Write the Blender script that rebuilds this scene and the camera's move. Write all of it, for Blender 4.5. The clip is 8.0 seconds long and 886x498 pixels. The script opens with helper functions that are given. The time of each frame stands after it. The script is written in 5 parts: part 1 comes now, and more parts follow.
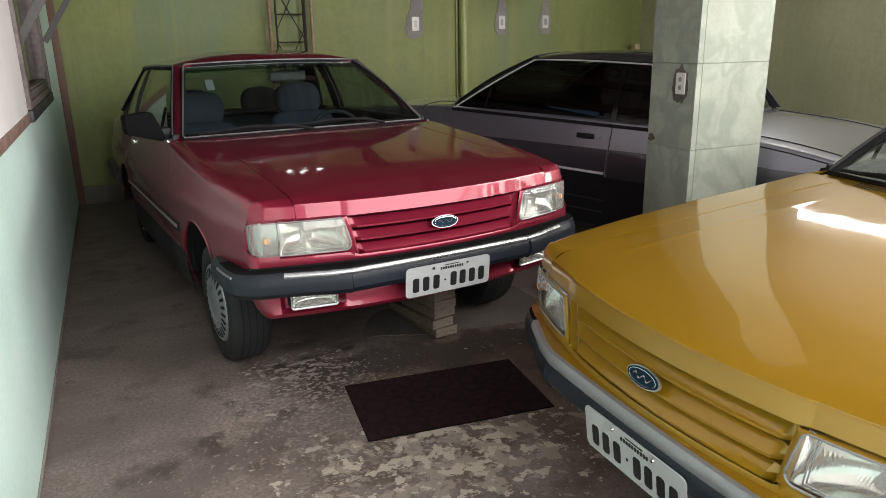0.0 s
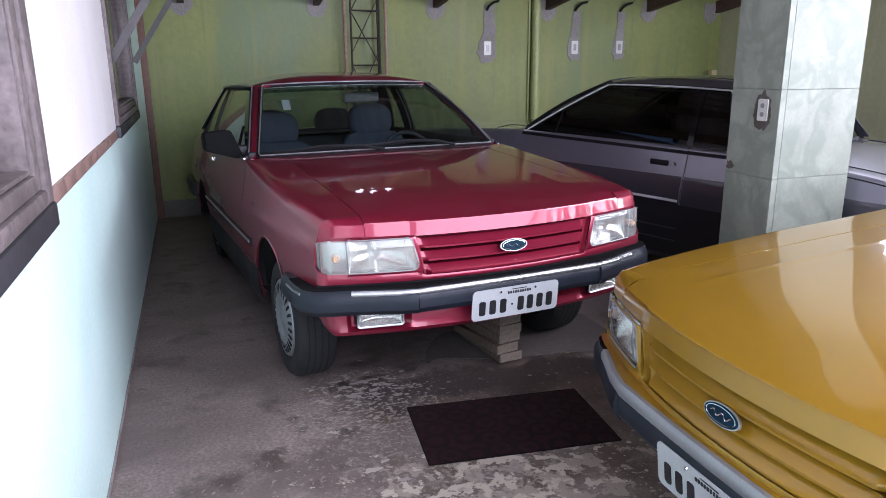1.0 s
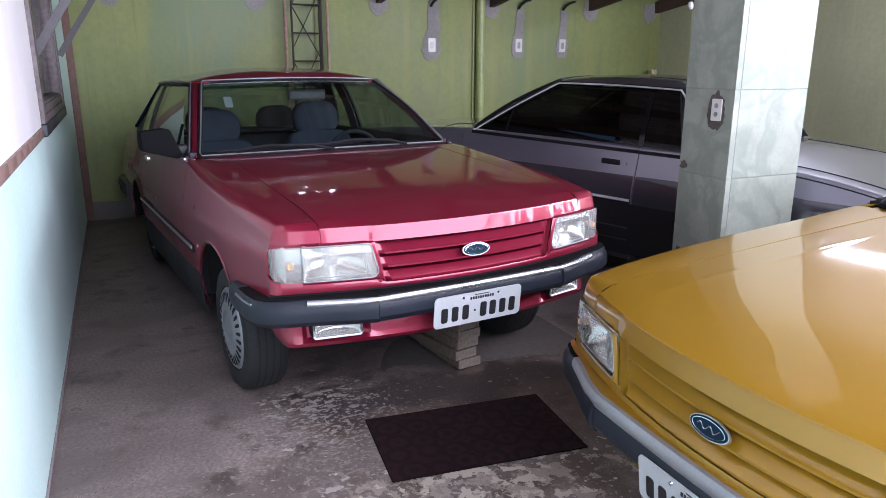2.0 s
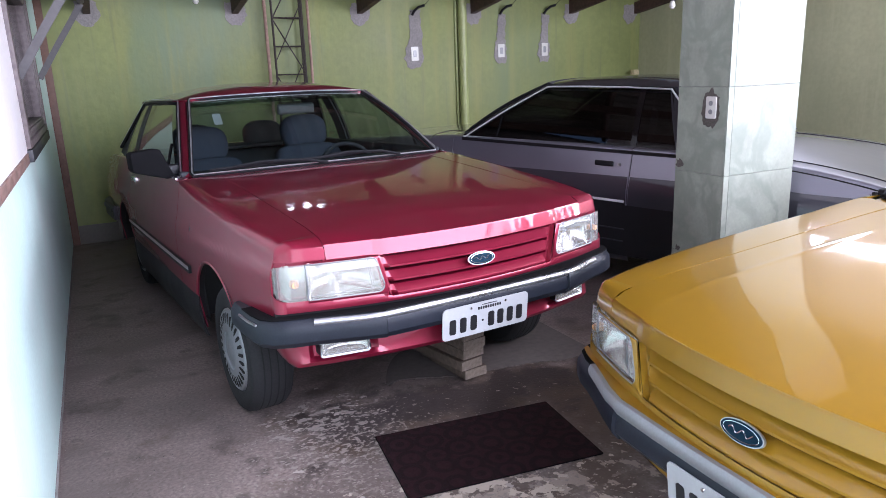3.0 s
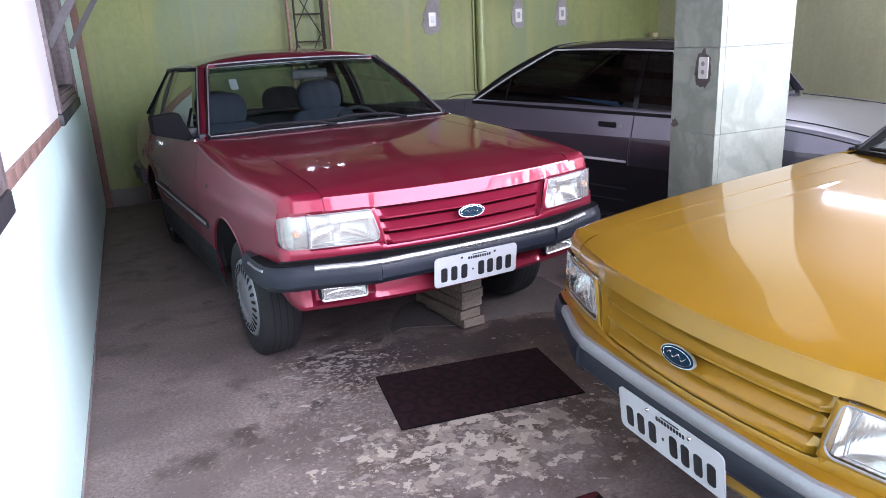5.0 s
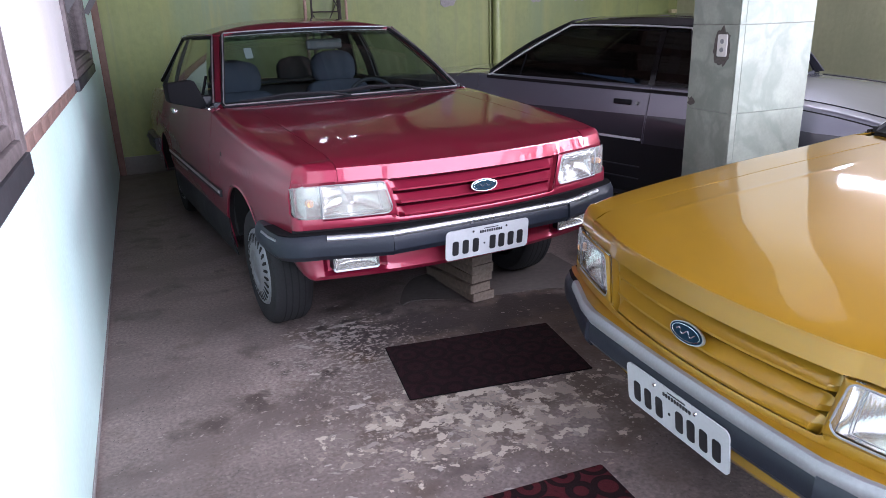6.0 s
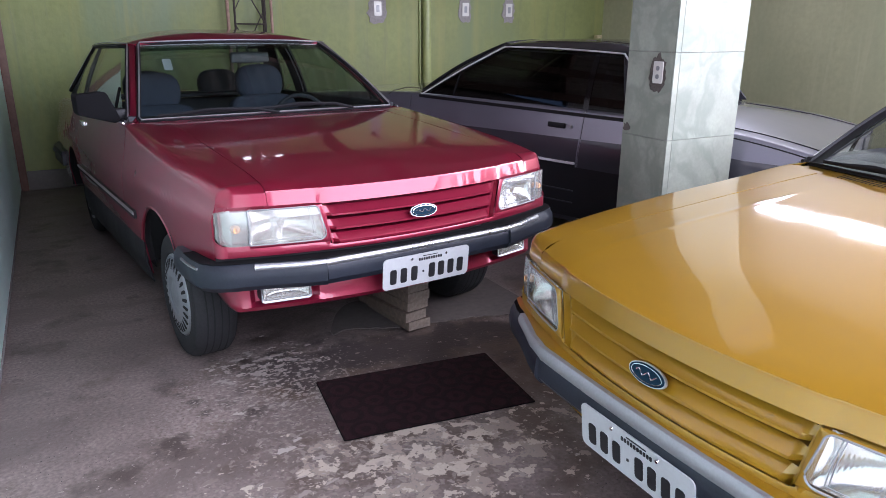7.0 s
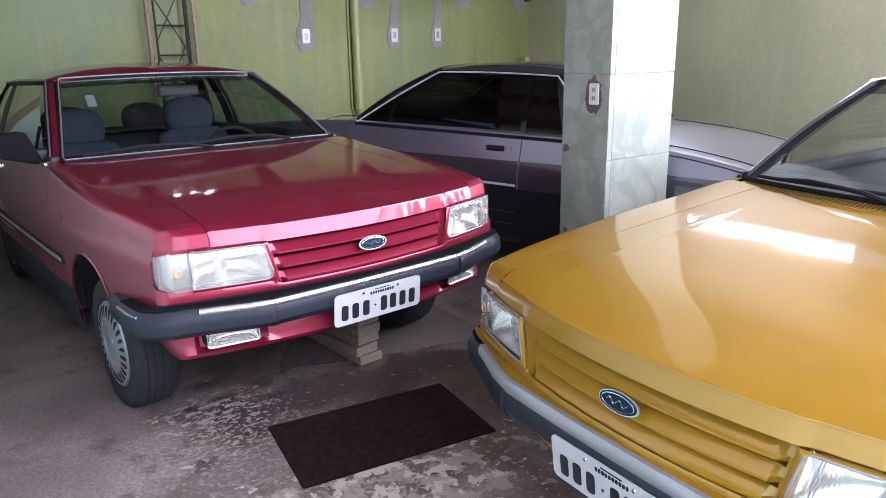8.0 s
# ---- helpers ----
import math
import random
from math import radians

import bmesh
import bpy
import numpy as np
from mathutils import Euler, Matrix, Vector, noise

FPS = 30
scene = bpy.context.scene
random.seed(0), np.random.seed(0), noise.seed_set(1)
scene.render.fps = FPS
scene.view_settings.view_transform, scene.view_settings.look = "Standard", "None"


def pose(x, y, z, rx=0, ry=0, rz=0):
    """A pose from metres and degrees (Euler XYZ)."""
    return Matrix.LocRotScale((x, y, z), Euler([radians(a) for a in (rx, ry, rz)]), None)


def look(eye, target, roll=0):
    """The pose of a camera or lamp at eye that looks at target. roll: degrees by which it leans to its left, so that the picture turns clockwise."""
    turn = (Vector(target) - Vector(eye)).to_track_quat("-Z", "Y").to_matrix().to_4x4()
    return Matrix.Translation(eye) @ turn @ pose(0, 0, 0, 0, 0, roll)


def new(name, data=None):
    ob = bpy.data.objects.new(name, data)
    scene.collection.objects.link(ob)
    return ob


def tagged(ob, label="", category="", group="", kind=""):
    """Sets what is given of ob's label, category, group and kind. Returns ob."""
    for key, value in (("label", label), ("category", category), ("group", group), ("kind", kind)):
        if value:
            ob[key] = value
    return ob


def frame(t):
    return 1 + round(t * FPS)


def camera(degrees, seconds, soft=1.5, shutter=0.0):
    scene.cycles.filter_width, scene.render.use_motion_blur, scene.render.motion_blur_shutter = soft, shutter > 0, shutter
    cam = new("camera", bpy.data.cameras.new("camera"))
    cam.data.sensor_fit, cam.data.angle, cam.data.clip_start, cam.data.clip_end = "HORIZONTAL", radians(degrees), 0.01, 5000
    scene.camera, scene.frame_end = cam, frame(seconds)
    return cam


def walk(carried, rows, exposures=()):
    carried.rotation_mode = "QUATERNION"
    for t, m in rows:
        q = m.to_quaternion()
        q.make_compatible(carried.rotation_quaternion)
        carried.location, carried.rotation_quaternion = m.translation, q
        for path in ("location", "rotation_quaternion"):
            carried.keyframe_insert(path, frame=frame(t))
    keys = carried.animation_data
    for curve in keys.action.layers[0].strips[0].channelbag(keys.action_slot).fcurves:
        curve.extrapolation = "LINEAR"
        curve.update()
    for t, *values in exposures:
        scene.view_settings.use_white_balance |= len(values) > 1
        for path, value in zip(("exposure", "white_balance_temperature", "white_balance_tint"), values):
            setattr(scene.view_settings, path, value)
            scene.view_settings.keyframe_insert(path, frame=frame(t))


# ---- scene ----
cam = camera(64.2, 8.0, soft=0.75)
PATH = [
    (0, (0.401, -2.753, 1.474), (1.2, -1.011, 0.903), -1.0),
    (0.5, (0.39, -2.741, 1.448), (1.012, -0.931, 0.866), 0.2),
    (1, (0.395, -2.722, 1.463), (1.035, -0.896, 0.958), -0.5),
    (1.5, (0.383, -2.67, 1.454), (1.077, -0.871, 0.925), 0.3),
    (2, (0.361, -2.577, 1.462), (1.161, -0.817, 0.949), 0.1),
    (2.2, (0.352, -2.543, 1.465), (1.193, -0.793, 0.984), -0.3),
    (3.3, (0.303, -2.504, 1.467), (1.154, -0.764, 0.967), -2.8),
    (3.5, (0.322, -2.521, 1.47), (1.192, -0.791, 0.97), -3.0),
    (4, (0.355, -2.617, 1.472), (1.191, -0.873, 0.965), -1.6),
    (4.5, (0.384, -2.683, 1.46), (1.188, -0.946, 0.881), -2.3),
    (4.7, (0.368, -2.724, 1.451), (1.128, -0.961, 0.888), -3.0),
    (5.8, (0.35, -2.792, 1.447), (1.08, -1.044, 0.806), -2.3),
    (6, (0.346, -2.775, 1.443), (1.058, -1.019, 0.803), -1.8),
    (6.5, (0.345, -2.729, 1.441), (1.051, -0.971, 0.798), -1.0),
    (7, (0.359, -2.606, 1.439), (1.273, -0.93, 0.842), 0.4),
    (7.5, (0.351, -2.547, 1.437), (1.485, -1.009, 0.846), 0.0),
    (8, (0.336, -2.522, 1.459), (1.416, -0.927, 0.919), -1.0),
]
EXPOSURES = [(0.0, -0.5, 7000, 8), (0.8, -0.27, 5850, 20), (2.0, -0.02, 5800, 21), (3.4, 0.28, 5800, 22), (4.6, 0.32, 5800, 22), (6.0, 0.0, 5800, 22), (6.6, -0.03, 5800, 21), (7.0, 0.0, 5850, 22), (7.5, 0.2, 5800, 21), (8.0, 0.25, 5800, 21)]
walk(cam, [(t, look(eye, target, roll)) for t, eye, target, roll in PATH], EXPOSURES)

# ---- light ----
world = bpy.data.worlds.new("world")
scene.world = world
world.use_nodes = True
wn = world.node_tree
sky = wn.nodes.new("ShaderNodeTexSky")
sky.sky_type, sky.sun_disc = "NISHITA", False
sky.sun_elevation, sky.sun_rotation = radians(44), radians(135)
wn.links.new(sky.outputs["Color"], wn.nodes["Background"].inputs["Color"])
wn.nodes["Background"].inputs["Strength"].default_value = 0.15
sun = new("sun", bpy.data.lights.new("sun", "SUN"))
sun.data.energy, sun.data.angle, sun.data.color = 0.8, radians(25), (1.0, 0.95, 0.88)
sun.matrix_world = look((6, -6, 8), (0, 0, 0))


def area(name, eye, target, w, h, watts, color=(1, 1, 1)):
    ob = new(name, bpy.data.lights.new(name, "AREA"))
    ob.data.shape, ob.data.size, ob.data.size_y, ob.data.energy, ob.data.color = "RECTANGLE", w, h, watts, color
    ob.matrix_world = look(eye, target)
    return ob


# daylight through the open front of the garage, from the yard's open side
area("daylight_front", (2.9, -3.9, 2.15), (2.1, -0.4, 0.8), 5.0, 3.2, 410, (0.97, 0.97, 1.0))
# added fill lamp that brightens the house wall; the open side is only assumed
area("side_fill", (6.8, -2.7, 1.9), (0.0, -2.2, 0.8), 3.4, 2.6, 570, (1.0, 0.98, 0.97))
# daylight in the slit between the side wall and the roof sheets, which slopes with the roof
slit = area("daylight_slit", (6.64, 1.45, 2.825), (0, 1.45, 2.825), 1.9, 0.15, 40, (0.95, 0.97, 1.0))
# and between the corrugated sheets and the back wall
area("daylight_eaves", (2.22, 4.775, 2.447), (2.22, 0.0, 1.6), 0.6, 0.022, 0.55, (0.97, 0.98, 1.0))
slit.matrix_world = Matrix(((0, 0, 1, 6.64), (0.989, 0.148, 0, 1.45), (-0.148, 0.989, 0, 2.83), (0, 0, 0, 1)))


# ---- materials ----
def mat(name, color, rough=0.5, metal=0.0, coat=0.0, grain=0.0, scale=40.0, bump=0.0, stain=0.0, stain_scale=3.0, spec=0.5, patchy=0.08):
    """A plain surface with a fine grain and larger stains."""
    m = bpy.data.materials.new(name)
    m.use_nodes = True
    nt = m.node_tree
    p = nt.nodes["Principled BSDF"]
    p.inputs["Roughness"].default_value = rough
    p.inputs["Metallic"].default_value = metal
    p.inputs["Coat Weight"].default_value = coat
    p.inputs["Coat Roughness"].default_value = 0.04
    p.inputs["Specular IOR Level"].default_value = spec
    p.inputs["Base Color"].default_value = (*color, 1)
    if grain or stain or bump:
        tc = nt.nodes.new("ShaderNodeTexCoord")
        n1 = nt.nodes.new("ShaderNodeTexNoise")
        n1.inputs["Scale"].default_value, n1.inputs["Detail"].default_value = scale, 6
        n2 = nt.nodes.new("ShaderNodeTexNoise")
        n2.inputs["Scale"].default_value, n2.inputs["Detail"].default_value = stain_scale, 5
        for n in (n1, n2):
            nt.links.new(tc.outputs["Object"], n.inputs["Vector"])
        last = None
        for n, amount in ((n1, grain), (n2, stain)):
            ramp = nt.nodes.new("ShaderNodeMapRange")
            ramp.inputs["From Min"].default_value, ramp.inputs["From Max"].default_value = 0.3, 0.7
            ramp.inputs["To Min"].default_value, ramp.inputs["To Max"].default_value = 1 - amount, 1 + amount
            nt.links.new(n.outputs["Fac"], ramp.inputs["Value"])
            mul = nt.nodes.new("ShaderNodeVectorMath")
            mul.operation = "SCALE"
            if last is None:
                mul.inputs[0].default_value = color
            else:
                nt.links.new(last, mul.inputs[0])
            nt.links.new(ramp.outputs["Result"], mul.inputs["Scale"])
            last = mul.outputs["Vector"]
        nt.links.new(last, p.inputs["Base Color"])
        rr = nt.nodes.new("ShaderNodeMapRange")
        rr.inputs["From Min"].default_value, rr.inputs["From Max"].default_value = 0.3, 0.7
        rr.inputs["To Min"].default_value, rr.inputs["To Max"].default_value = max(rough - patchy, 0.02), min(rough + patchy, 1)
        nt.links.new(n2.outputs["Fac"], rr.inputs["Value"])
        nt.links.new(rr.outputs["Result"], p.inputs["Roughness"])
        if bump:
            b = nt.nodes.new("ShaderNodeBump")
            b.inputs["Strength"].default_value, b.inputs["Distance"].default_value = bump, 0.01
            nt.links.new(n1.outputs["Fac"], b.inputs["Height"])
            nt.links.new(b.outputs["Normal"], p.inputs["Normal"])
    return m


def glass(name, tint, gloss=0.03, haze=0.0, milk=(0.93, 0.92, 0.88)):
    """A thin pane: what is behind it shows through, tinted, under a mirror gloss that grows at a glancing view; haze is the light that a moulded lens scatters."""
    m = bpy.data.materials.new(name)
    m.use_nodes = True
    nt = m.node_tree
    nt.nodes.remove(nt.nodes["Principled BSDF"])
    t, g, f, pw, sc, x = (nt.nodes.new(k) for k in ("ShaderNodeBsdfTransparent", "ShaderNodeBsdfGlossy", "ShaderNodeLayerWeight", "ShaderNodeMath", "ShaderNodeMapRange", "ShaderNodeMixShader"))
    t.inputs["Color"].default_value = (*tint, 1)
    g.inputs["Roughness"].default_value = gloss
    f.inputs["Blend"].default_value = 0.5
    pw.operation = "POWER"
    pw.inputs[1].default_value = 3.4
    sc.inputs["To Min"].default_value, sc.inputs["To Max"].default_value = 0.07, 1.0
    nt.links.new(f.outputs["Facing"], pw.inputs[0])
    nt.links.new(pw.outputs["Value"], sc.inputs["Value"])
    nt.links.new(sc.outputs["Result"], x.inputs["Fac"])
    under = t.outputs["BSDF"]
    if haze:
        d, h = nt.nodes.new("ShaderNodeBsdfDiffuse"), nt.nodes.new("ShaderNodeMixShader")
        d.inputs["Color"].default_value = (*milk, 1)
        h.inputs["Fac"].default_value = haze
        nt.links.new(under, h.inputs[1])
        nt.links.new(d.outputs["BSDF"], h.inputs[2])
        under = h.outputs["Shader"]
    nt.links.new(under, x.inputs[1])
    nt.links.new(g.outputs["BSDF"], x.inputs[2])
    nt.links.new(x.outputs["Shader"], nt.nodes["Material Output"].inputs["Surface"])
    return m


def paint(name, color, metal=0.35, rough=0.32, sheen=0.25):
    """Car paint under a clear coat, with a fine flake and a little dust."""
    m = mat(name, color, rough, metal, 1.0, 0.04, 900.0, 0.0, 0.03, 2.0, patchy=0.015)
    m.node_tree.nodes["Principled BSDF"].inputs["Coat IOR"].default_value = 1.45
    m.node_tree.nodes["Principled BSDF"].inputs["Specular IOR Level"].default_value = sheen
    # pressed panels are never quite flat: the clear coat rolls a little
    nt = m.node_tree
    tc, n, b = (nt.nodes.new(k) for k in ("ShaderNodeTexCoord", "ShaderNodeTexNoise", "ShaderNodeBump"))
    n.inputs["Scale"].default_value, n.inputs["Detail"].default_value = 6.0, 2
    b.inputs["Strength"].default_value, b.inputs["Distance"].default_value = 1.0, 0.0007
    nt.links.new(tc.outputs["Object"], n.inputs["Vector"])
    nt.links.new(n.outputs["Fac"], b.inputs["Height"])
    nt.links.new(b.outputs["Normal"], nt.nodes["Principled BSDF"].inputs["Coat Normal"])
    return m


RED = paint("red_metallic_paint", (0.245, 0.009, 0.034), 0.5, 0.37, 0.6)
GOLD = paint("gold_ochre_paint", (0.308, 0.168, 0.0095), 0.25, 0.36)
SILVER = paint("silver_grey_paint", (0.23, 0.225, 0.275), 0.6, 0.3)
SILVER.node_tree.nodes["Principled BSDF"].inputs["Coat Roughness"].default_value = 0.10
DARKGREY = paint("dark_grey_paint", (0.05, 0.05, 0.062), 0.3, 0.35)
BLACK = mat("black_plastic", (0.009, 0.009, 0.011), 0.55, grain=0.2, scale=200, bump=0.05, stain=0.15, spec=0.3)
FLATBLACK = mat("flat_black_rubber", (0.006, 0.006, 0.007), 0.9, spec=0.12)
ALU = mat("bright_anodised_trim", (0.55, 0.56, 0.58), 0.34, 0.85, grain=0.04, scale=150, stain=0.06)
BUMPER = mat("blue_black_bumper_plastic", (0.011, 0.014, 0.022), 0.42, grain=0.15, scale=150, bump=0.04, stain=0.2, spec=0.35)
GREYSTRIP = mat("dull_grey_strip", (0.27, 0.275, 0.285), 0.4, 0.3, grain=0.06, scale=120, stain=0.1)
RUBBER = mat("tyre_rubber", (0.013, 0.013, 0.015), 0.75, grain=0.25, scale=120, bump=0.1, stain=0.25)
DARK = mat("dark_cavity", (0.008, 0.008, 0.009), 0.9)
CHROME = mat("chrome", (0.88, 0.89, 0.91), 0.2, 1.0, grain=0.03, scale=200, stain=0.05)
HUB = mat("silver_hubcap_paint", (0.30, 0.31, 0.33), 0.4, 0.5, grain=0.08, scale=120, stain=0.15)
REFLECTOR = mat("lamp_reflector", (0.66, 0.65, 0.61), 0.2, 1.0, grain=0.03, scale=60)
AMBER = mat("indicator_bulb", (0.75, 0.38, 0.16), 0.4)
TAIL = mat("tail_lamp_red", (0.11, 0.006, 0.006), 0.2, coat=0.5)
GLASS = glass("clear_car_glass", (0.94, 0.97, 0.96))
SCREEN = glass("tinted_windscreen_glass", (0.62, 0.71, 0.70))
SIDEGLASS = glass("green_tinted_side_glass", (0.56, 0.64, 0.60))
SUNBAND = glass("green_sun_band_glass", (0.30, 0.42, 0.40))
TINT = glass("dark_tinted_glass", (0.035, 0.04, 0.045))
FABRIC = mat("blue_grey_seat_fabric", (0.05, 0.058, 0.085), 0.9, grain=0.2, scale=300, bump=0.1, stain=0.1)
INSIDE = mat("dark_interior_plastic", (0.022, 0.024, 0.03), 0.7, grain=0.1, scale=150)
PLATE = mat("white_plate_enamel", (0.43, 0.44, 0.45), 0.4, grain=0.03, scale=80, stain=0.06)
INK = mat("black_plate_ink", (0.012, 0.012, 0.014), 0.5)
BLUE = mat("dark_blue_enamel", (0.008, 0.024, 0.040), 0.6, spec=0.05)
DULLTRIM = mat("dull_grey_trim", (0.16, 0.16, 0.18), 0.45, 0.4, grain=0.06, scale=150, stain=0.1)
BRIGHT = mat("bright_bumper_strip", (0.54, 0.55, 0.57), 0.32, 0.9, grain=0.04, scale=120, stain=0.1)
GLOSSBLACK = mat("gloss_black_pillar", (0.006, 0.006, 0.008), 0.15, stain=0.1, grain=0.05)
# bright reflection of metal trim put into a pale, barely metallic colour
SHINE = mat("painted_shine_trim", (0.72, 0.73, 0.75), 0.38, 0.3, grain=0.04, scale=150, stain=0.06)
GREYBAR = mat("grey_window_stay", (0.085, 0.08, 0.082), 0.5, grain=0.15, scale=40, stain=0.15)
PAPER = mat("white_paper", (0.32, 0.34, 0.34), 0.8)


# ---- mesh helpers ----
def smooth(me, angle=35):
    me.polygons.foreach_set("use_smooth", [True] * len(me.polygons))
    me.set_sharp_from_angle(angle=radians(angle))
    return me


def part(name, bm, material, parent=None, label="", angle=35):
    """Links a bmesh as one mesh object, under a thing or a part."""
    me = bpy.data.meshes.new(name)
    bmesh.ops.recalc_face_normals(bm, faces=bm.faces)
    bm.to_mesh(me)
    bm.free()
    me.materials.append(material)
    smooth(me, angle)
    ob = new(name, me)
    if parent:
        ob.parent = parent
    if label:
        ob["label"] = label
    return ob


def linked(name, me, parent, m=None):
    ob = new(name, me)
    ob.parent = parent
    if m is not None:
        ob.matrix_basis = m
    return ob


def box(x0, y0, z0, x1, y1, z1, bevel=0.0, seg=2):
    bm = bmesh.new()
    bmesh.ops.create_cube(bm, size=1, matrix=Matrix.LocRotScale(((x0 + x1) / 2, (y0 + y1) / 2, (z0 + z1) / 2), None, (x1 - x0, y1 - y0, z1 - z0)))
    if bevel:
        bmesh.ops.bevel(bm, geom=bm.edges, offset=bevel, segments=seg, affect="EDGES", profile=0.5)
    return bm


def grid(fn, us, vs, thick=0.0):
    """A sheet through fn(u, v), given a thickness."""
    bm = bmesh.new()
    rows = [[bm.verts.new(fn(u, v)) for v in vs] for u in us]
    for a, b in zip(rows, rows[1:]):
        for i in range(len(vs) - 1):
            bm.faces.new((a[i], b[i], b[i + 1], a[i + 1]))
    bmesh.ops.remove_doubles(bm, verts=bm.verts, dist=1e-5)
    if thick:
        bmesh.ops.recalc_face_normals(bm, faces=bm.faces)
        bmesh.ops.solidify(bm, geom=bm.faces[:], thickness=thick)
    return bm


def sweep(path, section, closed=False):
    """Carries a section (side, up) along a path; up stays near z."""
    bm = bmesh.new()
    path = [Vector(p) for p in path]
    rings = []
    n = len(path)
    for i, p in enumerate(path):
        a, b = (path[(i - 1) % n], path[(i + 1) % n]) if closed else (path[max(i - 1, 0)], path[min(i + 1, n - 1)])
        ahead = (b - a).normalized()
        side = ahead.cross(Vector((0, 0, 1)))
        side = side.normalized() if side.length > 1e-3 else Vector((1, 0, 0))
        up = side.cross(ahead).normalized()
        rings.append([bm.verts.new(p + side * s + up * u) for s, u in section])
    m = len(section)
    for i in range(n if closed else n - 1):
        a, b = rings[i], rings[(i + 1) % n]
        for j in range(m):
            bm.faces.new((a[j], a[(j + 1) % m], b[(j + 1) % m], b[j]))
    if not closed:
        bm.faces.new(rings[0])
        bm.faces.new(rings[-1])
    return bm


def tube(path, r, sides=8, closed=False):
    return sweep(path, [(r * math.cos(2 * math.pi * i / sides), r * math.sin(2 * math.pi * i / sides)) for i in range(sides)], closed)


def lathe(profile, steps=40):
    """Turns a profile (x, radius) round the x axis."""
    bm = bmesh.new()
    rings = [[bm.verts.new((x, r * math.cos(2 * math.pi * i / steps), r * math.sin(2 * math.pi * i / steps))) for i in range(steps)] for x, r in profile]
    for a, b in zip(rings, rings[1:]):
        for i in range(steps):
            bm.faces.new((a[i], a[(i + 1) % steps], b[(i + 1) % steps], b[i]))
    bmesh.ops.remove_doubles(bm, verts=bm.verts, dist=1e-5)
    return bm


def prism(outline, depth):
    """A flat outline in x, z, extruded along y by depth."""
    bm = bmesh.new()
    f = bm.faces.new([bm.verts.new((x, 0, z)) for x, z in outline])
    e = bmesh.ops.extrude_face_region(bm, geom=[f])
    bmesh.ops.translate(bm, verts=[v for v in e["geom"] if isinstance(v, bmesh.types.BMVert)], vec=(0, depth, 0))
    return bm


def join(*bms):
    """Pieces of one part in one bmesh."""
    out = bms[0]
    for b in bms[1:]:
        me = bpy.data.meshes.new("piece")
        b.to_mesh(me)
        b.free()
        out.from_mesh(me)
        bpy.data.meshes.remove(me)
    return out


def steps(a, b, n):
    return [a + (b - a) * i / n for i in range(n + 1)]


def curve(*pts):
    """A smooth function through points (a, b)."""
    xs, ys = [p[0] for p in pts], [p[1] for p in pts]
    sl = [(ys[i + 1] - ys[i]) / (xs[i + 1] - xs[i]) for i in range(len(xs) - 1)]
    ms = [sl[0]] + [0.0 if a * b <= 0 else 2 * a * b / (a + b) for a, b in zip(sl, sl[1:])] + [sl[-1]]

    def at(x):
        x = min(max(x, xs[0]), xs[-1])
        i = max(k for k in range(len(xs) - 1) if xs[k] <= x)
        h = xs[i + 1] - xs[i]
        t = (x - xs[i]) / h
        return ys[i] * (1 + 2 * t) * (1 - t) ** 2 + ms[i] * h * t * (1 - t) ** 2 + ys[i + 1] * t * t * (3 - 2 * t) + ms[i + 1] * h * t * t * (t - 1)
    return at


# ---- the cars: x to the car's left, y back from the nose, z up ----
NOSE = lambda x: 0.025 + 0.25 * x * x
PLAN = curve((0.15, 0.755), (0.22, 0.772), (0.35, 0.79), (0.6, 0.815), (0.95, 0.832), (1.6, 0.838), (3.2, 0.843), (3.8, 0.842), (4.2, 0.825), (4.45, 0.80))
FORM = {"tail": 4.455, "boot_crown": 0.012}
SALOON_TOP = curve((0.05, 0.780), (0.12, 0.789), (0.2, 0.802), (0.3, 0.818), (0.45, 0.834), (0.7, 0.857), (1.0, 0.884), (1.5, 0.92), (1.8, 0.927), (3.4, 0.936), (3.7, 0.932), (3.95, 0.918), (4.2, 0.894), (4.36, 0.872), (4.45, 0.848))
COUPE_TOP = curve((0.05, 0.780), (0.2, 0.802), (0.45, 0.834), (0.7, 0.857), (1.0, 0.884), (1.5, 0.92), (1.8, 0.927), (3.2, 0.934), (3.5, 0.926), (3.7, 0.915), (3.95, 0.894), (4.2, 0.857), (4.36, 0.822), (4.45, 0.79))
TOP = lambda y: FORM["top"](y)
FORM["top"] = SALOON_TOP
SILL = curve((0.15, 0.45), (0.5, 0.44), (0.62, 0.43), (1.15, 0.25), (1.2, 0.235), (3.0, 0.235), (3.7, 0.29), (4.42, 0.36))
AXLES = [0.87, 3.31]
BASE = lambda s: 1.40 + 0.127 * s * s


def tuck(z):
    t = 0.012 + 0.2 * (z - 0.715) if z > 0.715 else 0.012 * max(0.0, 1 - (0.715 - z) / 0.02)
    return t + (0.45 - z) * 0.16 * (z < 0.45)


def low(y):
    z = SILL(y)
    for a in AXLES:
        d = 0.322 ** 2 - (y - a + 0.01) ** 2
        if d > 0:
            z = max(z, 0.298 + math.sqrt(d))
    return z


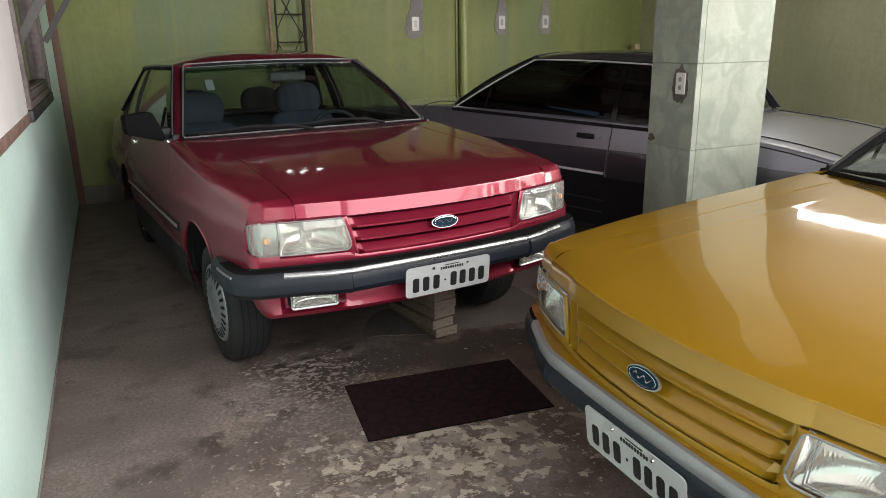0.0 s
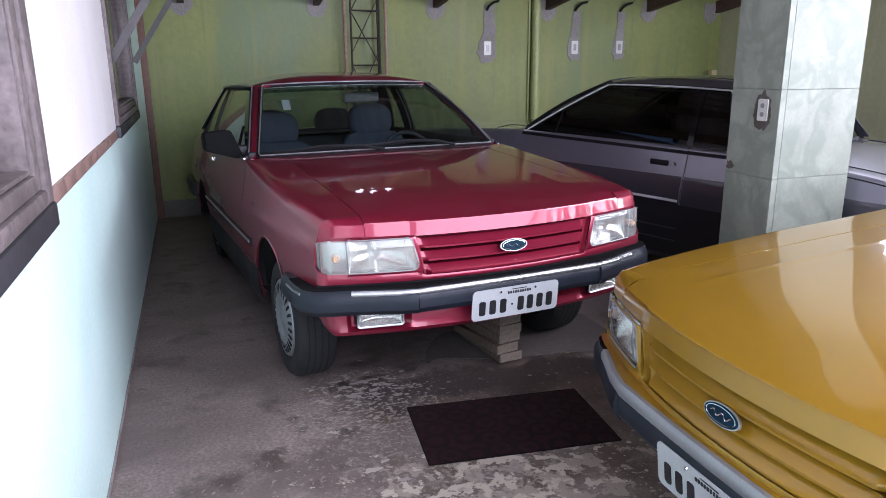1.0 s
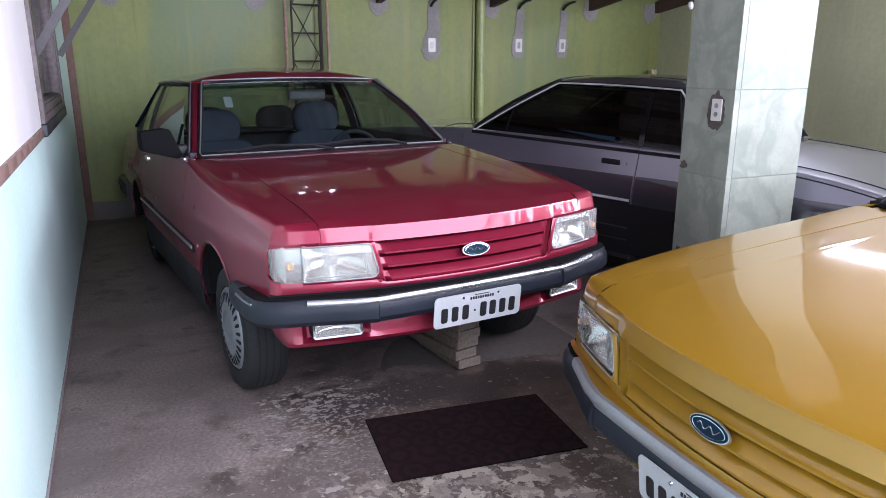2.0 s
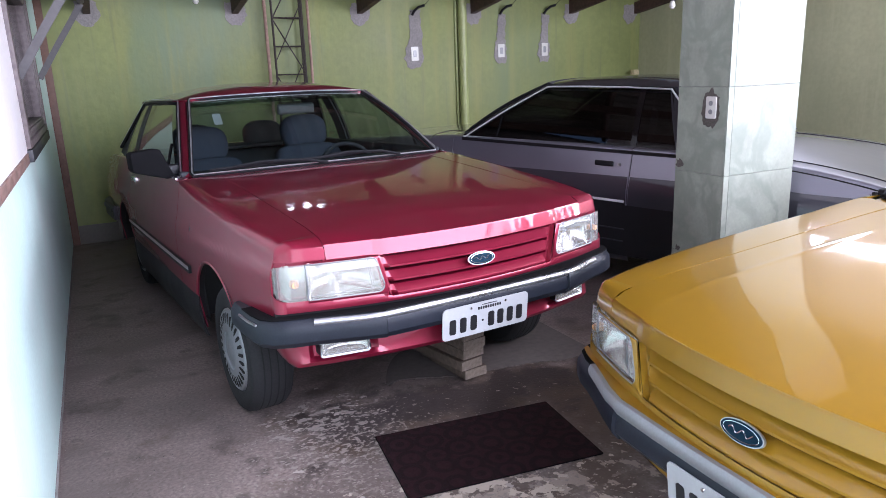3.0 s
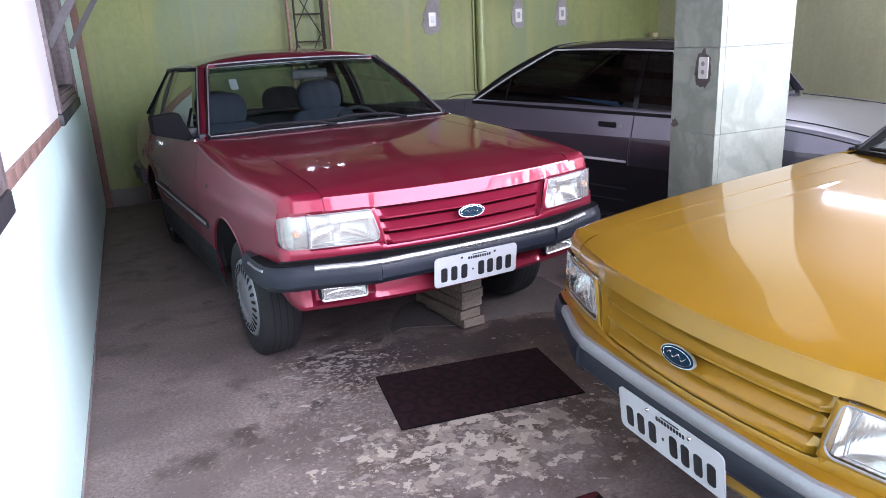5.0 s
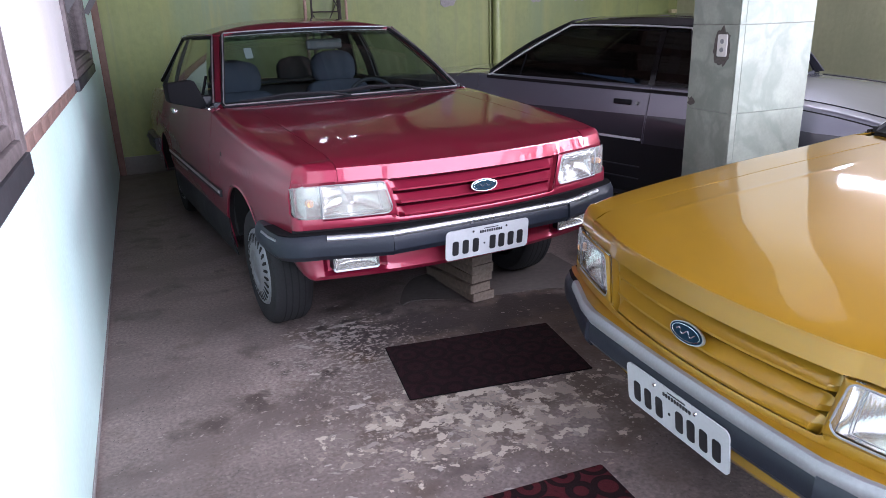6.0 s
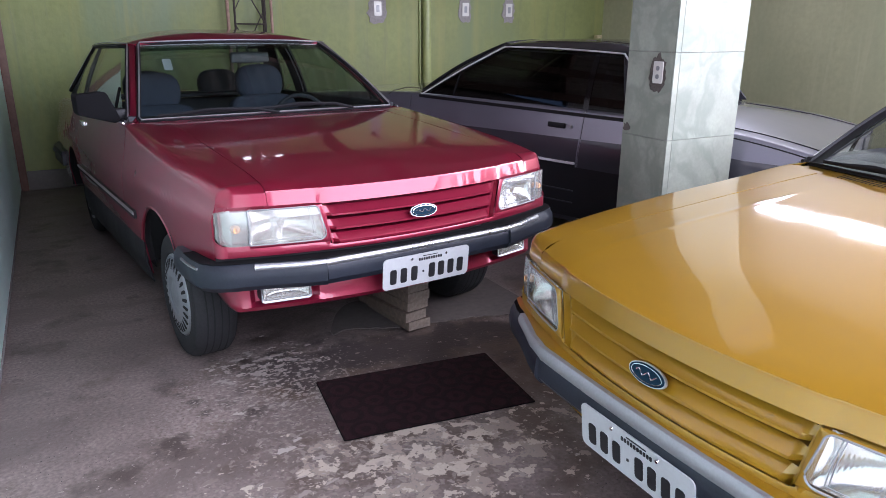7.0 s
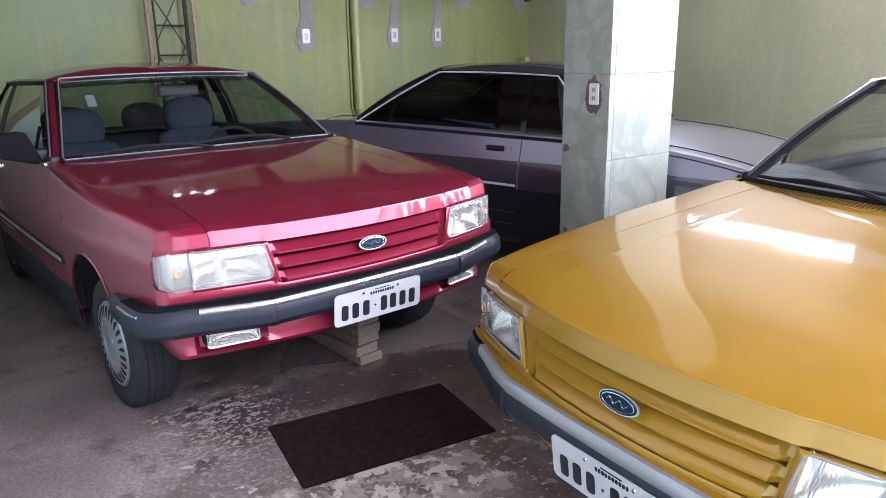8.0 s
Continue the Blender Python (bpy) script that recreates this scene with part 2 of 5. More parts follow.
def side_point(y, v, s, inner):
    """The body's side at y, v from the sill (0) over the shoulder (1) to the inner edge (2)."""
    zt, z0 = TOP(y), low(y)
    r = 0.02 + 0.035 * min(1, max(0, (1.5 - y) / 0.3))
    if v <= 1:
        z = z0 + (zt - r - z0) * v
        return (s * (PLAN(y) - tuck(z)), y, z)
    x1 = PLAN(y) - tuck(zt - r)
    k = v - 1
    if k <= 0.6:
        a = k / 0.6 * math.pi / 2
        return (s * (x1 - r * (1 - math.cos(a))), y, zt - r + r * math.sin(a))
    q = (k - 0.6) / 0.4
    return (s * ((x1 - r) * (1 - q) + inner(y) * q), y, zt + 0.004 * q)


def side_panel(y0, y1, s, inner, thick=0.006):
    ys = [y for y in steps(y0, y1, max(4, int((y1 - y0) / 0.035)))]
    for a in AXLES:
        for e in (-0.331, -0.318, -0.295, 0.275, 0.295, 0.311):
            if y0 < a + e < y1:
                ys.append(a + e)
    ys.sort()
    vs = steps(0, 1, 14) + [1.1, 1.2, 1.3, 1.4, 1.5, 1.6, 1.8, 2.0]
    return grid(lambda y, v: side_point(y, v, s, inner), ys, vs, thick)


def hood_mesh(crease):
    def at(u, k):
        x = u * 0.590
        f, over = NOSE(x), 0.004 * min(1, max(0, (abs(x) - 0.41) / 0.03))
        rear = BASE(x / 0.715) - 0.085
        if k < 5:
            return (x, f + (0.0, 0.0095, 0.0108, 0.0120, 0.0140)[k] + 0.006 * (over > 0), (0.727 + over, 0.7785, 0.7755, 0.7755, 0.7824)[k])
        q = (k - 4) / 14
        y = f + 0.02 + (rear - f - 0.02) * q ** 1.3
        z = TOP(y + 0.02 * (1 - q)) + 0.012 * (1 - u * u) * min(1, (y - f) / 0.3) + 0.003
        z += crease * math.exp(-((abs(x) - 0.447) / 0.011) ** 2) * min(1, max(0, (y - 0.15) / 0.2)) * min(1, max(0, (1.25 - y) / 0.3))
        return (x, y, max(z, 0.7825))
    us = [0.0, 0.1, 0.2, 0.3, 0.4, 0.5, 0.6, 0.68, 0.715, 0.73, 0.743, 0.7576, 0.772, 0.785, 0.80, 0.84, 0.9, 0.96, 1]
    us = [-u for u in us[:0:-1]] + us
    return grid(at, us, list(range(19)), 0.002)


def strip(x0, x1, fz0, fz1, dy=0.0, n=10, thick=0.006, rows=3, bulge=0.0):
    """A panel that follows the nose from x0 to x1."""
    return grid(lambda x, v: (x, NOSE(x) + dy - bulge * math.sin(math.pi * v), fz0(x) + (fz1(x) - fz0(x)) * v), steps(x0, x1, n), steps(0, 1, rows), thick)


def grille_mesh():
    prof = [(0.08, 0.735), (0.082, 0.715), (0.046, 0.710), (0.025, 0.6855), (0.019, 0.680), (0.019, 0.673), (0.026, 0.6705), (0.095, 0.675),
            (0.095, 0.661), (0.043, 0.656), (0.021, 0.634), (0.015, 0.628), (0.015, 0.621), (0.022, 0.6185), (0.093, 0.623), (0.093, 0.609), (0.039, 0.604), (0.017, 0.584), (0.012, 0.577), (0.013, 0.570), (0.02, 0.562), (0.03, 0.55)]

    def at(x, k):
        y, z = prof[k]
        e = 1.0 if abs(x) < 0.93 else 0.0
        y = 0.034 + (y - 0.034) * e if abs(x) < 0.999 and z < 0.73 else (0.012 if abs(x) > 0.985 else y)
        w = 0.372 + 0.036 * (z - 0.56) / 0.165
        return (x * w, NOSE(x * w) + y - 0.008, z)
    return grid(at, [-1, -0.99, -0.96, -0.92] + steps(-0.85, 0.85, 14) + [0.92, 0.96, 0.99, 1], list(range(len(prof))))


def bumper_path(x0, x1, n, y0):
    pts = []
    for x in steps(x0, x1, n):
        a = abs(x)
        pts.append((x, y0 + (0.012 * (a / 0.42) ** 2 if a < 0.42 else 0.012 + 0.42 * (a - 0.42) + 0.0), 0))
    return pts


def corner_path(s, y0):
    """From the middle section's end round the corner to the wheel arch."""
    pts = [(0.42, 0.012), (0.5, 0.042), (0.58, 0.076), (0.66, 0.108), (0.73, 0.130), (0.787, 0.158), (0.818, 0.205), (0.828, 0.28), (0.83, 0.38), (0.826, 0.5)]
    return [(s * x, y0 + y, 0) for x, y in pts]


def rounded(w, h, r, n=4):
    """A rectangle's outline with round corners."""
    out = []
    for cx, cz, a0 in ((w / 2 - r, h / 2 - r, 0), (-w / 2 + r, h / 2 - r, 90), (-w / 2 + r, -h / 2 + r, 180), (w / 2 - r, -h / 2 + r, 270)):
        out += [(cx + r * math.cos(radians(a0 + 90 * i / n)), cz + r * math.sin(radians(a0 + 90 * i / n))) for i in range(n + 1)]
    return out


def moved(bm, m):
    bmesh.ops.transform(bm, matrix=m, verts=bm.verts)
    return bm


def ellipse(a, b, n=28):
    return [(a * math.cos(2 * math.pi * i / n), b * math.sin(2 * math.pi * i / n)) for i in range(n)]


def wheel(car, s, y, z, steer, hub):
    """A tyre with a slotted hubcap; x points outwards."""
    r = 0.288
    prof = [(-0.09, 0.19), (-0.094, 0.23), (-0.088, 0.268), (-0.07, r - 0.004), (-0.05, r), (0.05, r), (0.07, r - 0.004), (0.088, 0.268), (0.094, 0.23), (0.088, 0.196), (0.078, 0.186), (0.03, 0.18)]
    bm = lathe(prof, 56)
    tyre = part("tyre", bm, RUBBER, car, "black rubber tyre with worn tread")
    tyre.matrix_basis = pose(s * 0.682, y, z, 0, 0, steer) @ Matrix.Diagonal((s, 1, 1, 1))
    for x in (-0.045, -0.016, 0.016, 0.045):
        part("tread_groove", lathe([(x - 0.003, r + 0.0006), (x + 0.003, r + 0.0006), (x + 0.003, r - 0.004), (x - 0.003, r - 0.004), (x - 0.003, r + 0.0006)], 48), DARK, tyre)
    cap = part("hubcap", lathe([(0.05, 0.188), (0.085, 0.187), (0.092, 0.18), (0.09, 0.172), (0.094, 0.16), (0.1, 0.12), (0.103, 0.088), (0.097, 0.08), (0.095, 0.06), (0.1, 0.05), (0.103, 0.03), (0.103, 0.0)], 56), hub, tyre, "silver-painted slotted hubcap")
    me = None
    for i in range(26):
        m = Euler((2 * math.pi * i / 26, 0, 0)).to_matrix().to_4x4()
        if me is None:
            bm = bmesh.new()
            for q, (w0, w1) in ((0.0965, (0.0055, 0.0085)),):
                ring = [(0.1015, -w0, 0.102), (0.1015, w0, 0.102), (0.0965, w1, 0.16), (0.094, w1 * 0.6, 0.168), (0.094, -w1 * 0.6, 0.168), (0.0965, -w1, 0.16)]
                top = [bm.verts.new(p) for p in ring]
                bot = [bm.verts.new((x - 0.012, yy, zz)) for x, yy, zz in ring]
                bm.faces.new(top)
                for j in range(6):
                    bm.faces.new((top[j], bot[j], bot[(j + 1) % 6], top[(j + 1) % 6]))
            slot = part("slot", bm, DARK, cap)
            me = slot.data
            slot.matrix_basis = m
        else:
            linked("slot", me, cap, m)
    return tyre


def lamp(car, s, lens_mat, body):
    """Headlamp: reflector, ribbed lens in a rim, indicator at the outer end."""
    xi = lambda z: 0.397 + 0.026 * (z - 0.588) / 0.135
    lo, hi, ribs = 0.588, 0.724, 0.00006 if lens_mat is GLARELENS else 0.00022
    back = grid(lambda u, v: (s * (xi(lo + (hi - lo) * v) * (1 - u) + 0.655 * u), NOSE(xi(0.65) * (1 - u) + 0.655 * u) + 0.012 + 0.08 * (math.sin(math.pi * u) * math.sin(math.pi * v)) ** 0.6 + ribs * min(1, 5 * v * (1 - v)) * math.cos(2 * math.pi * 40 * u), lo + (hi - lo) * v), steps(0, 1, 240), steps(0, 1, 12))
    lampo = part("headlamp", back, REFLECTOR, car, "rectangular headlamp with bright reflector")
    part("bulb_shield", moved(lathe([(-0.02, 0.0), (-0.02, 0.014), (0.02, 0.018), (0.03, 0.0)], 20), pose(s * 0.54, NOSE(0.54) + 0.06, 0.655, 0, 0, 90)), CHROME, lampo)
    n = 34
    lens = grid(lambda u, v: (s * (xi(lo + (hi - lo) * v) * (1 - u) + 0.66 * u), NOSE(xi(0.65) * (1 - u) + 0.66 * u) - 0.012 * math.sin(math.pi * v) ** 0.5 + ribs * min(1, 5 * v * (1 - v)) * min(1, max(0, u - 0.16) * 9) * math.cos(2 * math.pi * 36 * u), lo + (hi - lo) * v), steps(0, 1, n * 7), steps(0, 1, 8))
    ln = part("lens", lens, lens_mat, lampo, "ribbed clear glass lens")
    for u, v0, v1 in ((0.13, 0.16, 0.97), (0.155, 0.2, 0.97)):
        part("lens_edge", tube([(s * (xi(lo + (hi - lo) * v) * (1 - u) + 0.66 * u), NOSE(xi(0.65) * (1 - u) + 0.66 * u) - 0.010 * math.sin(math.pi * v) ** 0.5, lo + (hi - lo) * v) for v in steps(v0, v1, 6)], 0.0016, 5), GREYSTRIP, ln)
    part("lens_edge", tube([(s * (xi(lo + (hi - lo) * 0.16) * (1 - u) + 0.66 * u), NOSE(xi(0.65) * (1 - u) + 0.66 * u) - 0.008, lo + (hi - lo) * (0.16 - 0.03 * u)) for u in steps(0.13, 0.97, 12)], 0.0016, 5), GREYSTRIP, ln)
    # bezel: from a sharp outer outline to an opening with round inner corners
    top_c, bot_c, r0, r1 = (xi(hi) - 0.003, hi - 0.002), (xi(lo) - 0.002, lo + 0.005), 0.020, 0.028
    ring = [((x, hi - 0.002), (x, hi + 0.002)) for x in steps(0.662, top_c[0] + r0, 8)]
    ring += [((top_c[0] + r0 - r0 * math.sin(a), top_c[1] - r0 + r0 * math.cos(a)), (top_c[0] - 0.012, hi + 0.002)) for a in steps(0.15, 1.35, 5)]
    ring += [((bot_c[0] + r1 - r1 * math.cos(a) + 0.004 * (1 - a / 1.6), bot_c[1] + r1 - r1 * math.sin(a)), (bot_c[0] - 0.014, lo - 0.006)) for a in steps(0.0, 1.55, 6)]
    ring += [((x, lo + 0.005), (x, lo - 0.006)) for x in steps(bot_c[0] + r1 + 0.01, 0.662, 8)]
    part("bezel", grid(lambda i, v: (s * (ring[i][0][0] * (1 - v) + ring[i][1][0] * v), NOSE(ring[i][0][0] * (1 - v) + ring[i][1][0] * v) - 0.011 + 0.007 * v * v, ring[i][0][1] * (1 - v) + ring[i][1][1] * v), list(range(len(ring))), [0, 0.33, 0.66, 1], 0.006), body, lampo, "body-coloured lamp bezel")
    part("divider", tube([(s * 0.662, NOSE(0.662) - 0.008 * math.sin(math.pi * v) ** 0.5, lo + 0.004 + (hi - lo - 0.008) * v) for v in steps(0, 1, 6)], 0.004, 6), GREYSTRIP, lampo)
    part("rim", tube([(s * b[0], NOSE(b[0]) - 0.009, b[1]) for b, _ in ring], 0.0028, 6), GREYSTRIP, lampo, "grey lamp rim")

    def corner(u, v, off):
        foot, crown = 0.002 + 0.03 * max(0, (u - 0.45) / 0.55) ** 2.2, 0.002 + 0.012 * max(0, (u - 0.6) / 0.4) ** 2
        z = lo + foot + (hi - lo - foot - crown) * v
        if u <= 0.6:
            x = 0.664 + (0.728 - 0.664) * u / 0.6
            return (s * (x - off * 0.3), NOSE(x) + off - 0.006 * math.sin(math.pi * v), z)
        a = (u - 0.6) / 0.4
        x = 0.728 + 0.034 * math.sin(a * math.pi / 2)
        return (s * (x - off), NOSE(0.728) + 0.05 * a ** 1.3 + off * 0.3, z)
    ind = part("indicator", grid(lambda u, v: corner(u, v, 0.02), steps(0, 1, 14), steps(0, 1, 6)), REFLECTOR, car, "clear wrap-round indicator with orange bulb")
    part("indicator_lens", grid(lambda u, v: corner(u, v, 0.0), steps(0, 1, 14), steps(0, 1, 6)), CLEAR, ind, "clear indicator lens")
    part("bulb", moved(lathe([(-0.016, 0), (-0.016, 0.012), (0.012, 0.017), (0.02, 0)], 16), pose(s * 0.70, NOSE(0.7) + 0.012, 0.652, 0, 0, 90)), AMBER, ind, "orange bulb")


# glare on one red headlamp, put into its lens as milky haze
GLARELENS = glass("glare_lamp_lens_glass", (0.90, 0.91, 0.90), 0.06, 0.28, (0.80, 0.79, 0.72))
LENS = glass("lamp_lens_glass", (0.90, 0.92, 0.92), 0.06, 0.14)
CLEAR = glass("indicator_lens_glass", (0.85, 0.85, 0.84), 0.08, 0.38, (0.5, 0.49, 0.46))
FOG = glass("fog_lens_glass", (0.92, 0.93, 0.93), 0.08, 0.22)


def bar(x, z, w, h, y, parent, material=INK, name="bar"):
    return part(name, moved(prism(rounded(w, h, min(w, h) * 0.3, 3), 0.002), pose(x, y, z)), material, parent)


def number_plate(car, y, z, tilt, bend=0.0):
    pl = part("number_plate", prism(rounded(0.40, 0.13, 0.018, 5), 0.004), PLATE, car, "white number plate with black bars")
    pl.matrix_basis = pose(0, y, z, tilt, 0, 0)
    for x in (-0.155, -0.108, -0.06, 0.022, 0.066, 0.112, 0.158):
        bar(x, -0.014, 0.029, 0.062, -0.0016, pl)
    bar(-0.018, -0.012, 0.008, 0.008, -0.0016, pl)
    for k in range(10):
        bar(-0.038 + 0.0112 * k, 0.041, 0.0075, 0.012, -0.0016, pl)
    bar(0.012, 0.054, 0.07, 0.003, -0.0016, pl)
    for x in (-0.075, 0.085):
        part("bolt", moved(lathe([(0, 0.006), (0.004, 0.005), (0.005, 0)], 12), pose(x, -0.001, 0.05, 0, 0, -90)), CHROME, pl)
    return pl


def pillow(w, d, h, q=0.45):
    """A soft rounded block standing on z = 0."""
    f = lambda t: math.copysign(abs(t) ** q, t)
    return grid(lambda a, b: (w / 2 * f(math.cos(b)) * f(math.cos(a)), d / 2 * f(math.cos(b)) * f(math.sin(a)), h / 2 + h / 2 * f(math.sin(b))), steps(-math.pi, math.pi, 28), steps(-math.pi / 2, math.pi / 2, 14))


def seat(parent, name, x, y, z, w, back_h, rest, material):
    """Cushion, backrest and headrest with soft edges."""
    st = part(name, box(x - w / 2, y, z, x + w / 2, y + 0.5, z + 0.16, 0.05, 4), material, parent)
    part("backrest", moved(pillow(w, 0.15, back_h, 0.4), pose(x, y + 0.52, z + 0.1, -14)), material, st)
    if rest:
        for dx in ([0] if w < 0.8 else [-0.27, 0.27]):
            part("headrest", moved(pillow(0.34 if w < 0.8 else 0.32, 0.13, 0.25, 0.72), pose(x + dx, y + 0.52 + math.sin(radians(14)) * back_h + 0.01, z + 0.1 + back_h - 0.05, -10)), material, st)
    return st


HALF_ROUND = [(-0.012, -0.5), (0.003, -0.5), (0.009, -0.25), (0.011, 0.0), (0.009, 0.25), (0.003, 0.5), (-0.012, 0.5)]


def build_car(m, label, body, lower, trim, side_glass, strip_mat, lift, steer, hub, extras, rise=0.0, top=None):
    """One car; lift is how far the nose rides above its wheels' level."""
    car = tagged(new("car"), label, "car", "parked cars")
    car.empty_display_size = 0.2
    s_in = math.asin(lift / 2.44)
    car.matrix_world = m @ Matrix.Diagonal((1.008, 1, 1, 1)) @ Matrix.Translation((0, 3.31, rise)) @ pose(0, 0, 0, -math.degrees(s_in)) @ Matrix.Translation((0, -3.31, 0))
    back, peak = (-0.12, -0.03) if lower is not None else (0.02, 0.02)
    wide = 0.0 if lower is not None else 0.018
    slim = 0.036 if lower is not None else 0.0
    chrome = strip_mat is BRIGHT
    top = top or body
    strip_h, strip_z = (0.026, 0.517) if chrome else (0.043, 0.529)
    belt = lambda y: 0.745
    for s in (-1, 1):
        inner_f = lambda y: 0.593 if y < 1.415 else 0.593 + (0.72 - 0.593) * (y - 1.415) / 0.06
        part("front_fender", side_panel(0.205, 1.475, s, inner_f), body, car)
        door = part("door", side_panel(1.481, 2.95, s, belt), body, car)
        part("rear_fender", side_panel(2.956, FORM["tail"] - 0.005, s, lambda y: 0.745 if y < 3.46 + back else 0.745 - 0.115 * min(1, (y - 3.46 - back) / 0.12)), body, car)
        # dark shell behind the gaps, and the wheel wells
        shell_z = lambda y, v: max(low(y) + 0.012, 0.26) + (TOP(y) - 0.045 - max(low(y) + 0.012, 0.26)) * v
        part("inner_shell", grid(lambda y, v: (s * (PLAN(y) - max(tuck(shell_z(y, v)), 0.012) - 0.024), y, shell_z(y, v)), steps(0.3, 4.25, 80), steps(0, 1, 6)), DARK, car)
        for a in AXLES:
            part("wheel_well", grid(lambda t, v: (s * (0.45 + (PLAN(a) - 0.46) * v), a - 0.01 + 0.334 * math.cos(t), 0.298 + 0.334 * math.sin(t)), steps(0, math.pi * (0.84 if a < 2 else 1), 20), [0, 0.5, 1]), DARK, car)
            if a < 2:
                part("arch_lip", tube([(s * (PLAN(a - 0.01 + 0.32 * math.cos(t)) - tuck(0.5) - 0.004), a - 0.01 + 0.32 * math.cos(t), 0.298 + 0.32 * math.sin(t)) for t in steps(0.38, math.pi * 0.83, 28)], 0.008, 6), body, car)
        if lower is not None:
            part("belt_band", sweep([(s * (PLAN(y) - tuck(0.9) + 0.002), y, 0.902) for y in steps(1.56, 3.42, 16)], [(-0.004, -0.011), (0.004, -0.011), (0.004, 0.011), (-0.004, 0.011)]), BLACK, car, "black band under the windows")
            part("boot_gap", tube([(s * 0.634, y, TOP(y) + 0.0045) for y in steps(3.52, 4.35, 14)], 0.005, 6), DARK, car)
            # shadow line under the shoulder, drawn as a thin dark tube
            part("shoulder_shade_line", tube([(s * (PLAN(y) - tuck(TOP(y) - 0.024) + 0.0005), y, TOP(y) - 0.024) for y in steps(3.45, 4.35, 14)], 0.004, 6), DARK, car)
            shade = lambda y: 0.738 + 0.018 * (y - 2.2)
            part("sill_cladding", grid(lambda y, v: (s * (PLAN(y) + 0.006), y, max(low(y), 0.24) + (0.572 - max(low(y), 0.24)) * v), steps(1.25, 3.28, 44), steps(0, 1, 6)), BLACK, car, "black lower side cladding")
            for z in (0.335, 0.415):
                part("cladding_rib", sweep([(s * (PLAN(y) + 0.008), y, z) for y in steps(1.25, 2.95, 12)], [(-0.004, -0.004), (0.004, -0.004), (0.004, 0.004), (-0.004, 0.004)]), DARKGREY, car)
            for y0, y1 in ((0.5, 1.47), (1.486, 2.945), (2.961, FORM["tail"] - 0.025)):
                part("lower_panel", grid(lambda y, v: (s * (PLAN(y) + 0.003 - tuck(0.73) * max(0, (shade(y) - 0.715) / 0.03) * (v > 0.95)), y, max(low(y), 0.24) + (shade(y) - max(low(y), 0.24)) * v), steps(y0, y1, 40), steps(0, 1, 6)), lower, car, "dark grey lower body colour")
        # rub strip and sill
        for y0, y1 in ((1.215, 1.475), (1.487, 2.945), (2.961, 2.99 if lift else 2.99)):
            if y1 - y0 > 0.05:
                z = 0.525 if lower is None else 0.588
                part("rub_strip", sweep([(s * (PLAN(y) + 0.006), y, z) for y in steps(y0, y1, 12)], [(-0.007, -0.018), (0.007, -0.018), (0.009, 0.0), (0.007, 0.018), (-0.007, 0.018)]), BLACK, car)
                part("bright_strip", sweep([(s * (PLAN(y) + 0.014), y, z + 0.008) for y in steps(y0, y1, 12)], [(-0.003 * s, -0.008), (0.002 * s, -0.008), (0.005 * s, -0.002), (0.003 * s, 0.008), (-0.003 * s, 0.008)]), (SHINE if lower is not None else ALU) if chrome else strip_mat, car)
        part("sill", grid(lambda y, v: (s * (PLAN(y) - 0.03 + 0.026 * math.sin(math.pi * v)), y, 0.2 + 0.3 * v), steps(1.165, 2.97, 20), steps(0, 1, 6), 0.006), BLACK if lower is None else lower, car, "dark grey sill panel")
        # greenhouse
        A = lambda t: Vector((s * (0.738 + (0.58 - 0.738) * t - 0.0), 1.53 + (2.16 - 1.53) * t, 0.928 + (1.303 - 0.928) * t + 0.012 * math.sin(math.pi * t)))
        part("a_pillar", grid(lambda t, v: A(t) + Vector((s * (0.028 * math.sin(v * math.pi / 2) - 0.012), 0.055 * v, -0.004 - 0.012 * v)), steps(0, 1, 12), steps(0, 1, 6), 0.02), top, car)
        glass_quad = lambda c: grid(lambda u, v: Vector(c[0]).lerp(Vector(c[1]), u).lerp(Vector(c[3]).lerp(Vector(c[2]), u), v) + Vector((s * 0.012 * math.sin(math.pi * v), 0, 0)), steps(0, 1, 10), steps(0, 1, 6))
        W = lambda y, v: (s * (0.762 + 0.4 * wide - (0.152 - 0.6 * wide) * v), y, 0.93 + 0.352 * v)
        part("door_glass", glass_quad([W(1.61, 0), W(2.9 + slim, 0), W(2.87 + slim, 1), W(2.2, 1)]), side_glass, door, "door window glass")
        part("quarter_glass", glass_quad([W(2.985 - slim, 0), W(3.36 + back, 0), W(3.14 + peak, 1), W(2.955 - slim, 1)]), side_glass, car, "rear side window glass")
        frame_mat = GLOSSBLACK if lower is not None else BLACK
        part("b_pillar", grid(lambda u, v: Vector(W(2.94 + (0.11 - 2 * slim) * (u - 0.5) - 0.02 * v, v)) + Vector((s * (0.016 * math.sin(math.pi * v) + 0.002), 0, 0)), [0, 0.5, 1], steps(0, 1, 6), 0.012), frame_mat, car)
        part("window_divider", tube([Vector(W(1.86 - 0.0 * v, v)) + Vector((s * 0.012 * math.sin(math.pi * v), 0.04 * v, 0)) for v in steps(0, 0.42, 5)], 0.008, 6), FLATBLACK, door)
        part("belt_moulding", tube([W(y, -0.015) for y in steps(1.56, 3.4, 20)], 0.009, 6), frame_mat, car)
        part("belt_bright_strip", tube([Vector(W(y, -0.03)) + Vector((s * 0.01, 0, 0)) for y in steps(1.56, 3.4, 20)], 0.0055, 6), trim, car)
